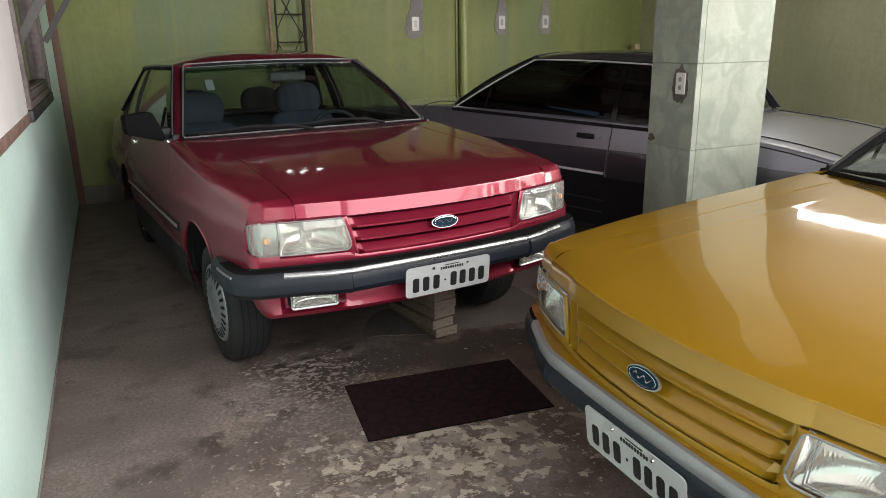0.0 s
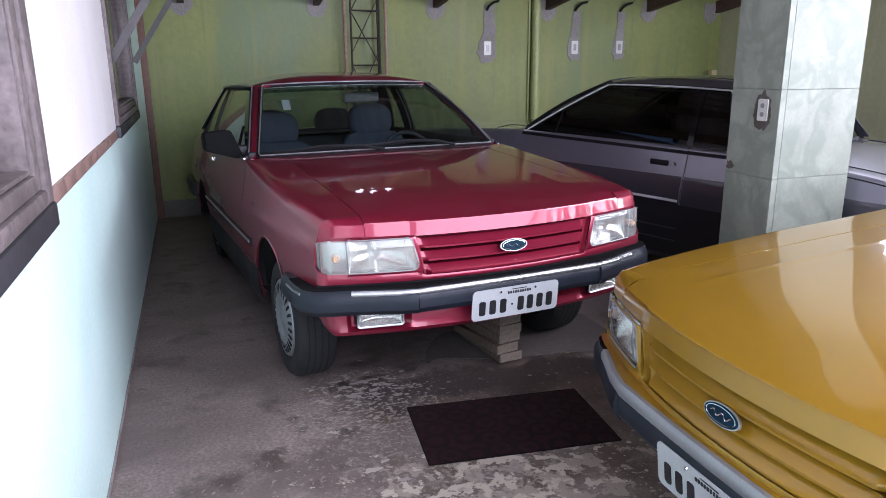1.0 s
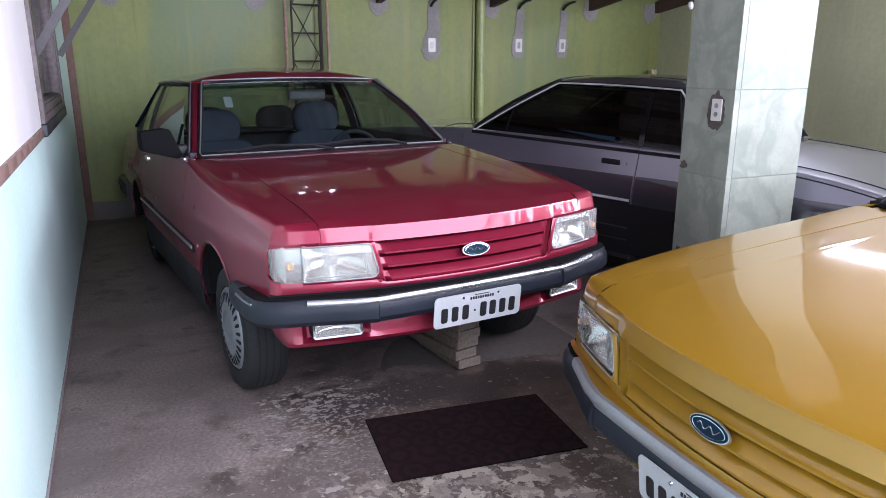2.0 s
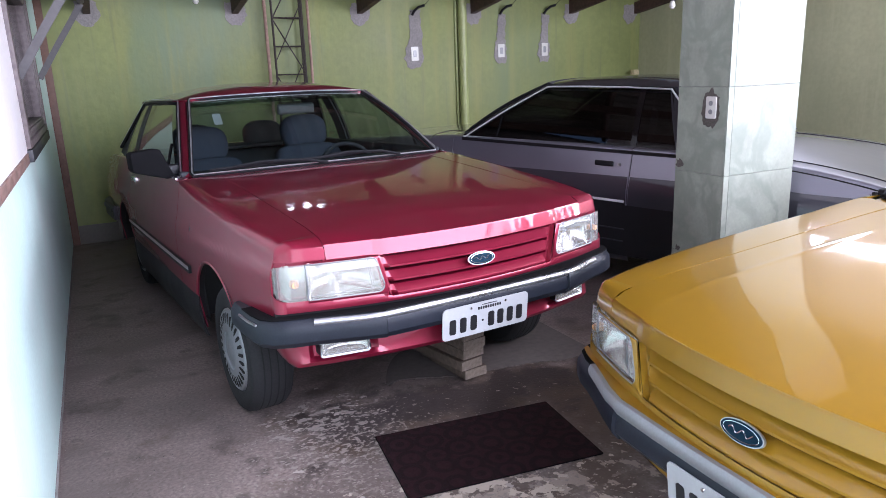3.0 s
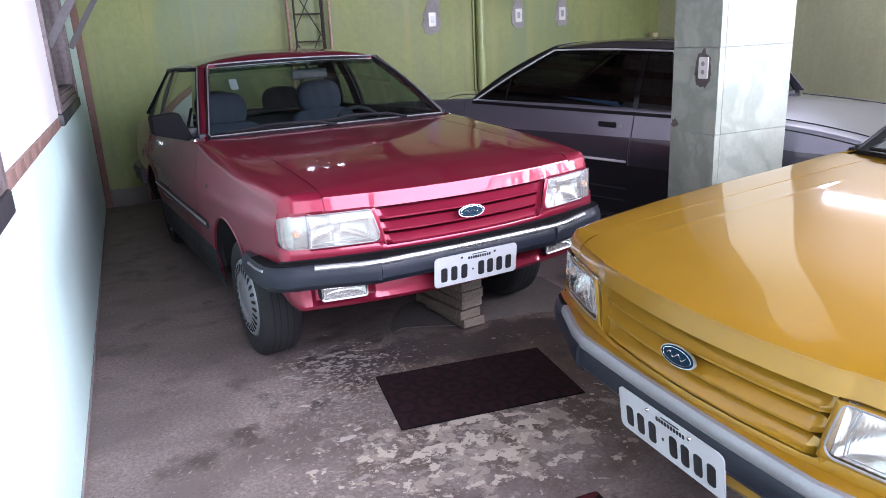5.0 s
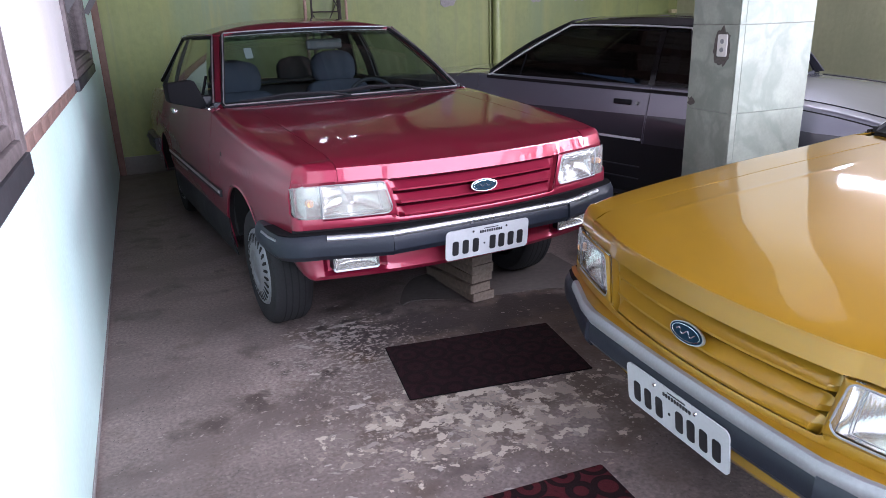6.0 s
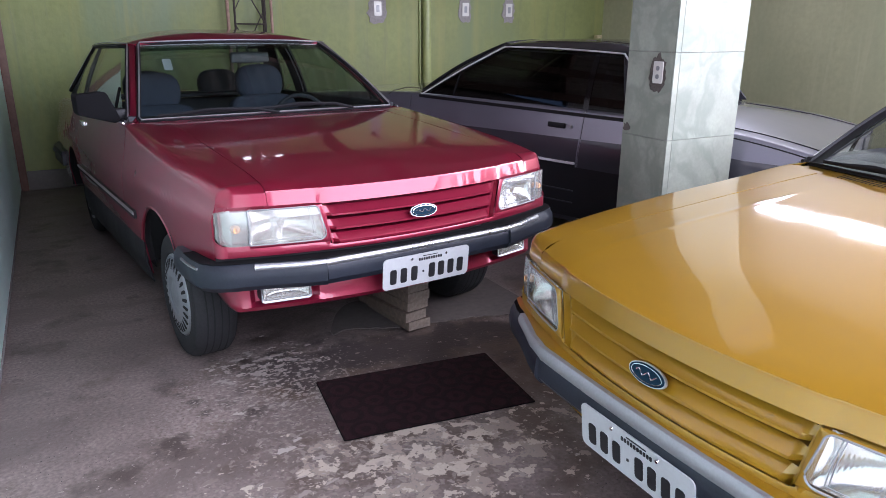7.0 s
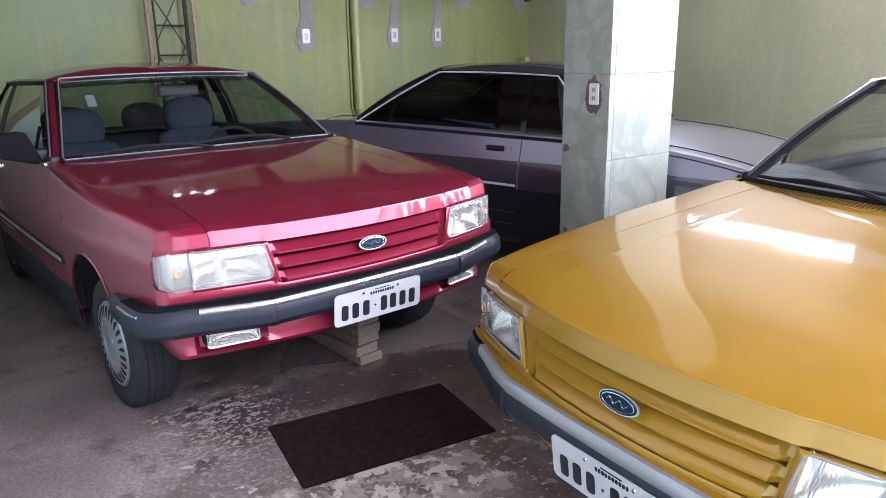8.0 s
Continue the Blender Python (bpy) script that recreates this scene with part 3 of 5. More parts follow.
        part("c_pillar", grid(lambda u, v: Vector(W(3.34 + back, 0)).lerp(Vector(W(3.61 + back, 0.05)), u).lerp(Vector(W(3.12 + peak, 1.04)).lerp(Vector((s * (0.56 + wide), 3.27 + peak, 1.298)), u), v) + Vector((s * 0.014 * math.sin(math.pi * v), 0, 0)), steps(0, 1, 8), steps(0, 1, 8), 0.012), BLACK if lower is None else top, car)
        part("pillar_lining", grid(lambda u, v: Vector(W(2.94 + 0.14 * (u - 0.5) - 0.02 * v, v)) + Vector((s * (0.016 * math.sin(math.pi * v) - 0.03), 0, 0)), [0, 0.5, 1], steps(0, 1, 6), 0.01), INSIDE, car)
        part("pillar_lining", grid(lambda u, v: Vector(W(3.34 + back, 0)).lerp(Vector(W(3.585 + back, 0)), u).lerp(Vector(W(3.12 + peak, 1.0)).lerp(Vector((s * 0.55, 3.25 + peak, 1.28)), u), v) + Vector((s * (0.014 * math.sin(math.pi * v) - 0.022), 0, 0)), steps(0, 1, 6), steps(0, 1, 6)), INSIDE, car)
        part("pillar_lining", grid(lambda t, v: A(t) + Vector((s * (0.028 * math.sin(v * math.pi / 2) - 0.03), 0.055 * v + 0.01, -0.022 - 0.012 * v)), steps(0, 1, 8), steps(0, 1, 4)), INSIDE, car)
        gut = [A(t) + Vector((s * 0.02, 0.04, 0)) for t in steps(0, 1, 12)] + [Vector((s * (0.606 + wide + 0.006 * math.sin(math.pi * t)), 2.2 + (0.94 + peak) * t, 1.306 + 0.008 * math.sin(math.pi * t))) for t in steps(0.05, 1, 12)] + [Vector((s * (0.606 + wide + 0.14 * t), 3.14 + peak + (0.4 + back - peak) * t, 1.306 - 0.3 * t)) for t in steps(0.2, 1, 5)]
        part("roof_gutter", tube([g + Vector((s * 0.75 * slim, 0, -0.5 * slim)) for g in gut], 0.0042 + 0.05 * slim, 6), SHINE if top is BLACK else trim, car, "bright roof gutter moulding")
        part("gutter_seal", tube([g + Vector((s * 0.0, 0.004, -0.018)) for g in gut], 0.012, 6), BLACK, car)
        handle = part("door_handle", box(-0.008, -0.065, -0.016, 0.012, 0.065, 0.018, 0.007, 3), BLACK if extras != "chrome_handle" else CHROME, door)
        handle.matrix_basis = pose(s * (PLAN(2.77) - tuck(0.82) + 0.006), 2.77, 0.822)
        lock = part("lock", moved(lathe([(0, 0.012), (0.006, 0.011), (0.006, 0)], 16), Matrix.Diagonal((s, 1, 1, 1))), GREYSTRIP, door)
        lock.matrix_basis = pose(s * (PLAN(2.87) - tuck(0.81)), 2.875, 0.822)
        # tail lamp
        part("tail_lamp", box(min(s * 0.45, s * 0.74), FORM["tail"] - 0.025, 0.62, max(s * 0.45, s * 0.74), FORM["tail"] + 0.01, 0.80, 0.01), TAIL if lower is None else DARKGREY, car)
        # bumper corners
        for name, y0, zz in (("bumper_corner", 0.006, 0), ):
            sec = [(-0.0, -0.052), (-0.05, -0.058), (-0.08, -0.03), (-0.08, 0.04), (-0.05, 0.052), (0.0, 0.05), (0.016, 0.03), (0.02, -0.004), (0.018, -0.032)]
            pth = [(x, y, 0.482) for x, y, _ in corner_path(s, y0)]
            part(name, sweep(pth, [(-a if s > 0 else a, b) for a, b in [(q[0] * -1, q[1]) for q in sec]]), BUMPER, car, "dark plastic bumper end")
            part("bumper_side_strip", sweep([(x + s * 0.016, y, 0.515) for x, y, _ in corner_path(s, y0)[6:9]], [(-0.003, -0.004), (0.003, -0.004), (0.003, 0.004), (-0.003, 0.004)]), strip_mat, car)
        # headlamp, strip over it, fog lamp
        lamp(car, s, GLARELENS if body is RED and s < 0 else LENS, body)
        def cap(u, v):
            p = Vector(side_point(0.207, 0.965 + (2.0 - 0.965) * u, s, inner_f))
            x = abs(p.x)
            q = Vector((p.x, NOSE(min(x, 0.728)) + 0.006 + 0.04 * max(0, (x - 0.70) / 0.056) ** 2.2, 0.733))
            c = Vector((q.x, q.y + 0.008, 0.735 + 0.0425 * min(1, max(0, (0.755 - x) / 0.055)) ** 0.8))
            if v <= 0.6:
                return p.lerp(c, v / 0.6) + Vector((0, -0.003, (0.011 - 0.003 * max(0, 2 * u - 1)) * min(1, 2 * u))) * math.sin(math.pi * v / 0.6)
            return c.lerp(q, (v - 0.6) / 0.4)
        part("cap_flange", grid(lambda u, v: cap(u, 1.0) + Vector((-s * 0.002, 0.007, 0.002 - 0.024 * v)), steps(0, 0.45, 14), [0, 1], 0.002), body, car)
        part("fender_cap", grid(cap, steps(0, 1, 26), [0, 0.12, 0.24, 0.36, 0.48, 0.56, 0.6, 0.64, 0.8, 1.0]), body, car, angle=60)
        z_f = 0.29 - lift - rise
        wheel(car, s, AXLES[0], z_f, steer, hub)
        wheel(car, s, AXLES[1], 0.29 - rise, 0, hub)
        if top is BLACK:
            continue
        lie = lambda x: 0.118 + 0.2 * (x - 0.45)
        fog = part("fog_lamp", grid(lambda u, v: (s * (0.452 + 0.17 * u), lie(0.452 + 0.17 * u) + 0.004 + 0.03 * (math.sin(math.pi * u) * math.sin(math.pi * v)) ** 0.5, 0.366 + 0.056 * v), steps(0, 1, 20), steps(0, 1, 8), 0.004), REFLECTOR, car, "rectangular clear fog lamp")
        part("fog_lens", grid(lambda u, v: (s * (0.452 + 0.17 * u), lie(0.452 + 0.17 * u) - 0.004 * math.sin(math.pi * v), 0.366 + 0.056 * v), steps(0, 1, 20), steps(0, 1, 4)), FOG, fog)
        part("fog_rim", tube([(s * (0.537 + px), lie(0.537 + px), 0.394 + pz) for px, pz in rounded(0.178, 0.066, 0.01, 3)], 0.0045, 6, True), SHINE, fog)
        part("fog_housing", grid(lambda i, v: (s * (0.537 + rounded(0.18, 0.068, 0.01, 3)[i % 16][0]), lie(0.537 + rounded(0.18, 0.068, 0.01, 3)[i % 16][0]) + 0.07 * v, 0.394 + rounded(0.18, 0.068, 0.01, 3)[i % 16][1]), list(range(17)), [0, 1]), BLACK, fog)
    # nose
    part("hood", hood_mesh(0.0013 if top is BLACK else 0.0003), body, car)
    for s in (-1, 1):
        part("hood_gutter", join(grid(lambda y, u: (s * (0.565 + 0.05 * u), y, TOP(y) - 0.018), steps(0.142, 1.42, 30), [0, 1], 0.003), box(min(s * 0.582, s * 0.600), 0.126, 0.715, max(s * 0.582, s * 0.600), 0.134, 0.770)), body, car)
        part("lamp_surround", join(strip(min(s * 0.4, s * 0.73), max(s * 0.4, s * 0.73), lambda x: 0.712, lambda x: 0.738, 0.019, 16), box(min(s * 0.72, s * 0.746), 0.203, 0.59, max(s * 0.72, s * 0.746), 0.228, 0.735)), body, car)
    gr = part("grille", grille_mesh(), body, car, "body-coloured grille of sloping slats", 30)
    part("grille_back", strip(-0.42, 0.42, lambda x: 0.55, lambda x: 0.745, 0.085, 12), DARK, car)
    part("front_panel", strip(-0.735, 0.735, lambda x: 0.549 if chrome else 0.536, lambda x: (0.583 if abs(x) < 0.66 else 0.592) if abs(x) > 0.385 else 0.567, 0.002, 40, bulge=0.003), body, car)
    if not chrome:
        ahead = curve(*[(a, 0.014 + 0.012 * (a / 0.42) ** 2) for a in (0, 0.2, 0.4)], *[(x, 0.006 + y) for x, y, _ in corner_path(1, 0)[1:6]])
        part("front_ledge", grid(lambda x, v: (x, (NOSE(x) + 0.004) * (1 - v) + (ahead(abs(x)) + 0.004) * v, 0.553 - 0.004 * v), steps(-0.785, 0.785, 40), steps(0, 1, 3), 0.003), body, car)
    for s in (-1, 1):
        part("front_corner", grid(lambda a, v: (s * (0.734 + 0.0375 * math.sin(a)), NOSE(0.734) + 0.002 + 0.048 * (1 - math.cos(a)), (0.549 if chrome else 0.536) + (0.592 + 0.028 * (a / 1.571) ** 1.6 - (0.549 if chrome else 0.536)) * v), steps(0, math.pi / 2, 8), [0, 0.5, 1], 0.004), body, car)
    part("bumper_gap", strip(-0.77, 0.77, lambda x: 0.42, lambda x: 0.552, 0.02, 30), DARK, car)
    for s in (-1, 1):
        part("lamp_pillar", grid(lambda u, v: (s * (0.377 + 0.034 * v + (0.021 - 0.002 * v) * u), NOSE(0.4) + 0.001 - 0.004 * math.sin(math.pi * u), 0.566 + 0.157 * v), steps(0, 1, 4), steps(0, 1, 5), 0.006), body, car)
    # lower front apron with a rolled lip
    def apron(u, k):
        prof = [(0.10, 0.46), (0.098, 0.40), (0.096, 0.37), (0.093, 0.352), (0.090, 0.338), (0.098, 0.326), (0.14, 0.322)]
        dy, z = prof[k]
        a, tuck_in = abs(u), 0.03 * max(0, (0.44 - z) / 0.12)
        if a < 0.8:
            x = a * 0.85
            y = NOSE(x) * 0.9 + dy - 0.02
            y += 0.02 if 0.42 < x < 0.655 and z > 0.345 else 0
        else:
            t = (a - 0.8) / 0.2
            x = 0.68 + (0.768 - tuck_in - 0.68) * math.sin(t * math.pi / 2)
            y = NOSE(0.68) * 0.9 + dy - 0.02 + (0.43 - NOSE(0.68) * 0.9 - dy * 0.4) * (1 - math.cos(t * math.pi / 2))
        return (math.copysign(x, u), y, z + (0.45 - z) * max(0, (a - 0.86) / 0.14) ** 1.3)
    part("apron", grid(apron, steps(-1, 1, 80), list(range(7)), 0.005), body, car)
    # bumper middle
    sec = [(0.0, -0.052), (0.05, -0.058), (0.08, -0.03), (0.08, 0.04), (0.05, 0.052), (0.0, 0.047), (-0.013, 0.03), (-0.018, -0.004), (-0.017, -0.03)]
    part("bumper", sweep([(x, y, 0.482) for x, y, _ in bumper_path(-0.42, 0.42, 14, 0.014)], [(-a, b) for a, b in sec]), BUMPER, car, "dark plastic bumper")
    reach = 4
    line = [(x, y - 0.010) for x, y, _ in reversed(corner_path(-1, 0.006)[1:reach])] + [(x, y - 0.01) for x, y, _ in bumper_path(-0.42, 0.42, 14, 0.014)] + [(x, y - 0.010) for x, y, _ in corner_path(1, 0.006)[1:reach]]
    part("bumper_bright_strip", sweep([(x, y, strip_z) for x, y in line], [(a, b * strip_h) for a, b in HALF_ROUND]), strip_mat, car)
    for s0, pth in ((1, bumper_path(-0.42, 0.42, 14, 0.014)), (1, corner_path(1, 0.006)[:9]), (-1, corner_path(-1, 0.006)[:9])):
        part("bumper_top", sweep([(x, y, 0.5355) for x, y, _ in pth], [(s0 * a, b) for a, b in ((-0.115, -0.003), (0.004, -0.003), (0.004, 0.001), (-0.115, 0.001))]), FLATBLACK, car, "flat black bumper top")
    # oval badge without lettering
    bd = part("badge", prism(ellipse(0.061, 0.0255), 0.008), ALU, car, "oval dark blue badge with bright rim")
    bd.matrix_basis = pose(0, 0.018, 0.655, -16)
    part("badge_field", moved(prism(ellipse(0.0575, 0.0232), 0.004), pose(0, -0.002, 0)), BLUE, bd)
    part("badge_line", tube([(0.05 * math.cos(a), -0.0022, 0.0185 * math.sin(a)) for a in steps(0, 2 * math.pi * 31 / 32, 31)], 0.0011, 5, True), CHROME, bd)
    part("badge_mark", tube([(-0.034 + 0.068 * t, -0.0022, 0.006 * math.sin(14 * t)) for t in steps(0, 1, 22)], 0.0016, 6), CHROME, bd)
    number_plate(car, 0.0, 0.424, 7)
    # cowl with slots, windscreen, wipers
    part("cowl", grid(lambda u, v: (u * 0.72, BASE(u) - 0.08 + 0.08 * v, TOP(1.4) + 0.014 * (1 - u * u) - 0.004 + 0.008 * v), steps(-1, 1, 24), steps(0, 1, 3), 0.006), body, car)
    slot_me = None
    for i in range(58):
        x = -0.50 + 0.0175 * i
        if slot_me is None:
            o = part("cowl_slot", box(-0.0019, -0.024, -0.003, 0.0019, 0.024, 0.0006, 0.0003, 1), DARK, car)
            slot_me = o.data
        else:
            o = linked("cowl_slot", slot_me, car)
        o.matrix_basis = pose(x, BASE(x / 0.715) - 0.046, TOP(1.4) + 0.014 * (1 - (x / 0.72) ** 2) + 0.0005, 5)
    ws = lambda u, v: Vector((u * 0.715, BASE(u), 0.938 - 0.012 * u * u)).lerp(Vector((u * 0.548, 2.09 + 0.075 * u * u, 1.314 - 0.012 * u * u)), v) + Vector((0, -0.02 * math.sin(math.pi * v), 0.02 * math.sin(math.pi * v)))
    wsc = part("windscreen", grid(ws, steps(-1, 1, 24), steps(0, 1, 10)), SCREEN if body is RED else GLASS, car, "green-tinted windscreen" if body is RED else "clear windscreen")
    edge = [ws(u, 0) for u in steps(-0.985, 0.985, 20)] + [ws(1, v) for v in steps(0.03, 0.97, 8)] + [ws(u, 1) for u in steps(0.985, -0.985, 20)] + [ws(-1, v) for v in steps(0.97, 0.03, 8)]
    part("sun_band", grid(lambda u, v: ws(u, 0.87 + 0.13 * v) + Vector((0, 0.006, -0.004)), steps(-0.98, 0.98, 20), steps(0, 1, 3)), SUNBAND, wsc, "dark green sun band along the top")
    part("windscreen_seal", tube(edge, 0.011, 6, True), BLACK, wsc)
    if top is BLACK:
        for a, b in ((-1.0, -0.925), (0.925, 1.0)):
            part("pillar_border", grid(lambda u, v: ws(u, v) + Vector((0, -0.004, 0.004)), steps(a, b, 4), steps(0, 1, 10)), BLACK, wsc, "black border beside the pillar")
    part("windscreen_bright_trim", tube([p + Vector((0, -0.009, 0.009)) for p in edge], 0.004, 6, True), trim if lower is None and top is not BLACK else BLACK, wsc)
    for x0, x1, v1 in ((-0.05, -0.52, 0.03), (0.40, -0.06, 0.045)):
        a = Vector((x0, BASE(x0 / 0.715) - 0.04, 0.945))
        b = ws(x1 / 0.7, v1) + Vector((0, -0.026, 0.012))
        wp = part("wiper", tube([a, a.lerp(b, 0.25) + Vector((0, -0.012, 0.022)), a.lerp(b, 0.7) + Vector((0, -0.012, 0.022)), b], 0.009, 6), BLACK, car)
        k0, k1 = ws((x1 - 0.24) / 0.7 if x1 > -0.3 else (x1 - 0.1) / 0.7, v1 * 0.7), ws((x1 + 0.22) / 0.7, v1 * 1.1)
        part("blade", tube([k0 + Vector((0, -0.02, 0.014)), b, k1 + Vector((0, -0.02, 0.014))], 0.008, 6), BLACK, wp)
    # roof, rear window, boot
    boot = lambda y: FORM["boot_crown"] if lower is None else 0.032 - 0.08 * max(0.0, y - 3.75)
    dome = 0.6 if lower is not None else 1.1
    crown = curve((2.08, 1.318), (2.2, 1.353), (2.7, 1.388), (3.1, 1.37), (3.29, 1.322))
    rz = lambda y: 1.305 + (crown(y) - 1.305) * dome
    part("roof", grid(lambda y, u: (u * (0.60 + wide if y > 2.2 else 0.565 + (0.035 + wide) * (y - 2.08) / 0.12), y + 0.075 * u * u * max(0, (2.3 - y) / 0.22) if y < 2.3 else y, rz(y) - (rz(y) - 1.302) * abs(u) ** 3), [2.085, 2.11, 2.15, 2.2, 2.3] + steps(2.45, 3.29 + peak, 10), steps(-1, 1, 24), 0.012), top if top is not BLACK else body, car)
    part("headlining", grid(lambda y, u: (u * 0.56, y, rz(y) - 0.03 - 0.04 * abs(u) ** 4), steps(2.2, 3.24 + peak, 6), steps(-1, 1, 8)), INSIDE, car)
    part("rear_window", grid(lambda u, v: Vector((u * 0.66, 3.60 + back - 0.03 * u * u, 0.955)).lerp(Vector((u * 0.545, 3.295 + peak - 0.02 * u * u, 1.298)), v), steps(-1, 1, 12), steps(0, 1, 6)), side_glass, car)
    part("boot_lid", grid(lambda y, u: (u * 0.63, y, TOP(y) + boot(y) * (1 - u * u) + 0.004), steps(3.59 + back, FORM["tail"], 14), steps(-1, 1, 12), 0.008), body, car)
    part("tail_panel", grid(lambda u, v: (u * 0.755, FORM["tail"] - 0.012 * u * u, 0.36 + (TOP(FORM["tail"]) - 0.01 - 0.36) * v), steps(-1, 1, 10), steps(0, 1, 6), 0.008), body, car)
    part("rear_bumper", sweep([(-0.845, 3.75, 0.48), (-0.845, 4.25, 0.48), (-0.80, 4.44, 0.48), (-0.6, 4.50, 0.48), (0, 4.515, 0.48), (0.6, 4.50, 0.48), (0.80, 4.44, 0.48), (0.845, 4.25, 0.48), (0.845, 3.75, 0.48)], [(-0.02, -0.055), (0.03, -0.05), (0.035, 0.05), (-0.02, 0.055)]), BUMPER, car)
    part("rear_bumper_strip", sweep([(-0.872, 3.78, 0.50), (-0.872, 4.25, 0.50), (-0.825, 4.455, 0.50), (-0.6, 4.535, 0.50), (0.6, 4.535, 0.50), (0.825, 4.455, 0.50), (0.872, 4.25, 0.50), (0.872, 3.78, 0.50)], [(-0.004, -0.01), (0.004, -0.01), (0.004, 0.01), (-0.004, 0.01)]), GREYSTRIP if not chrome else BUMPER, car)
    part("underbody", box(-0.55, 0.5, 0.24, 0.55, 4.2, 0.34, 0.03), DARK, car)
    part("engine_bay", box(-0.56, 0.3, 0.36, 0.56, 1.35, 0.66, 0.03), DARK, car)
    # inside
    dash = part("dashboard", grid(lambda u, k: (u * 0.70, (BASE(u) + 0.02, 1.62, 1.80, 1.86, 1.86)[k] , (0.925, 0.93, 0.925, 0.88, 0.55)[k]), steps(-1, 1, 12), range(5), 0.01), INSIDE, car, "dark moulded dashboard")
    wheel_r = part("steering_wheel", tube([(0.36 + 0.185 * math.cos(a), 2.02 + 0.07 * math.sin(a), 0.81 + 0.17 * math.sin(a)) for a in steps(0, 2 * math.pi * 35 / 36, 35)], 0.013, 8, True), INSIDE, car)
    part("spoke", box(0.19, 2.0, 0.79, 0.53, 2.03, 0.825, 0.01), INSIDE, wheel_r)
    part("column", tube([(0.36, 2.01, 0.81), (0.36, 1.84, 0.75)], 0.03, 10), INSIDE, wheel_r)
    part("cabin_floor", box(-0.74, 1.5, 0.26, 0.74, 3.75, 0.32), INSIDE, car)
    for s in (-1, 1):
        part("door_lining", box(min(s * 0.735, s * 0.75), 1.55, 0.3, max(s * 0.735, s * 0.75), 3.6, 0.905, 0.005), INSIDE, car)
        part("door_top_lining", box(min(s * 0.70, s * 0.758), 1.56, 0.90, max(s * 0.70, s * 0.758), 3.3, 0.949, 0.008), INSIDE, car)
        seat(car, "front_seat", s * 0.36, 2.12, 0.325 + 0.02 * s, 0.5, 0.52, True, FABRIC)
    seat(car, "rear_seat", 0, 2.81 + min(back, 0), 0.36, 1.28, 0.46, True, INSIDE)
    part("parcel_shelf", box(-0.68, 3.25, 0.925, 0.68, 3.57 + back, 0.95, 0.01), INSIDE, car)
    mir = part("inside_mirror", box(-0.035, 2.135, 1.185, 0.205, 2.165, 1.25, 0.014, 3), GREYBAR, car, "grey inside mirror")
    part("stem", tube([(0.085, 2.16, 1.245), (0.07, 2.17, 1.30)], 0.008, 6), BLACK, mir)
    return car


def side_mirror(car, s):
    """A wedge-shaped housing that grows towards the door, on a triangular foot."""
    bm = prism([(s * x, z) for x, z in ((0.088, 0.050), (0.078, 0.058), (-0.04, 0.068), (-0.058, 0.06), (-0.11, -0.07), (-0.102, -0.085), (-0.08, -0.09), (0.07, -0.046), (0.086, -0.03))], 0.085)
    bmesh.ops.bevel(bm, geom=[e for e in bm.edges], offset=0.008, segments=2, affect="EDGES", profile=0.5)
    sm = part("side_mirror", moved(bm, pose(s * 0.885, 1.62, 1.005, 0, 0, s * -8)), FLATBLACK, car, "black plastic side mirror")
    part("mirror_foot", box(min(s * 0.745, s * 0.83), 1.64, 0.925, max(s * 0.745, s * 0.83), 1.72, 0.985, 0.012), BLACK, sm)
    part("mirror_glass", moved(prism([(s * x, z) for x, z in ((0.078, 0.043), (-0.042, 0.056), (-0.092, -0.07), (0.068, -0.036))], 0.003), pose(s * 0.885 + s * 0.012, 1.706, 1.005, 0, 0, s * -8)), CHROME, sm)


red = build_car(pose(1.587, -0.239, 0, 0, 0, 5.41), "dark red metallic two-door saloon with clear headlamps and dark bumper", RED, None, ALU, SIDEGLASS, BRIGHT, 0.068, 1, HUB, "chrome_handle", 0.009)
side_mirror(red, -1)
part("windscreen_sticker", moved(prism(rounded(0.045, 0.075, 0.008, 3), 0.001), pose(-0.455, 1.93, 1.19, -38)), PAPER, red, "small white windscreen sticker")
gold = build_car(pose(1.504, -1.499, 0, 0, 0, -91.1), "gold ochre saloon with body-coloured slatted grille and grey bumper strip", GOLD, None, DULLTRIM, GLASS, GREYSTRIP, 0.0, 0, HUB, "", -0.006, BLACK)
FORM.update(top=COUPE_TOP, tail=4.36)
AXLES[1] = 3.62
silver = build_car(pose(2.926, 4.034, 0, 0, 0, 202.7), "two-tone silver and dark grey coupe with black-tinted windows", SILVER, DARKGREY, SHINE, TINT, BRIGHT, 0.07, 0, BLACK, "", 0.0, DARKGREY)


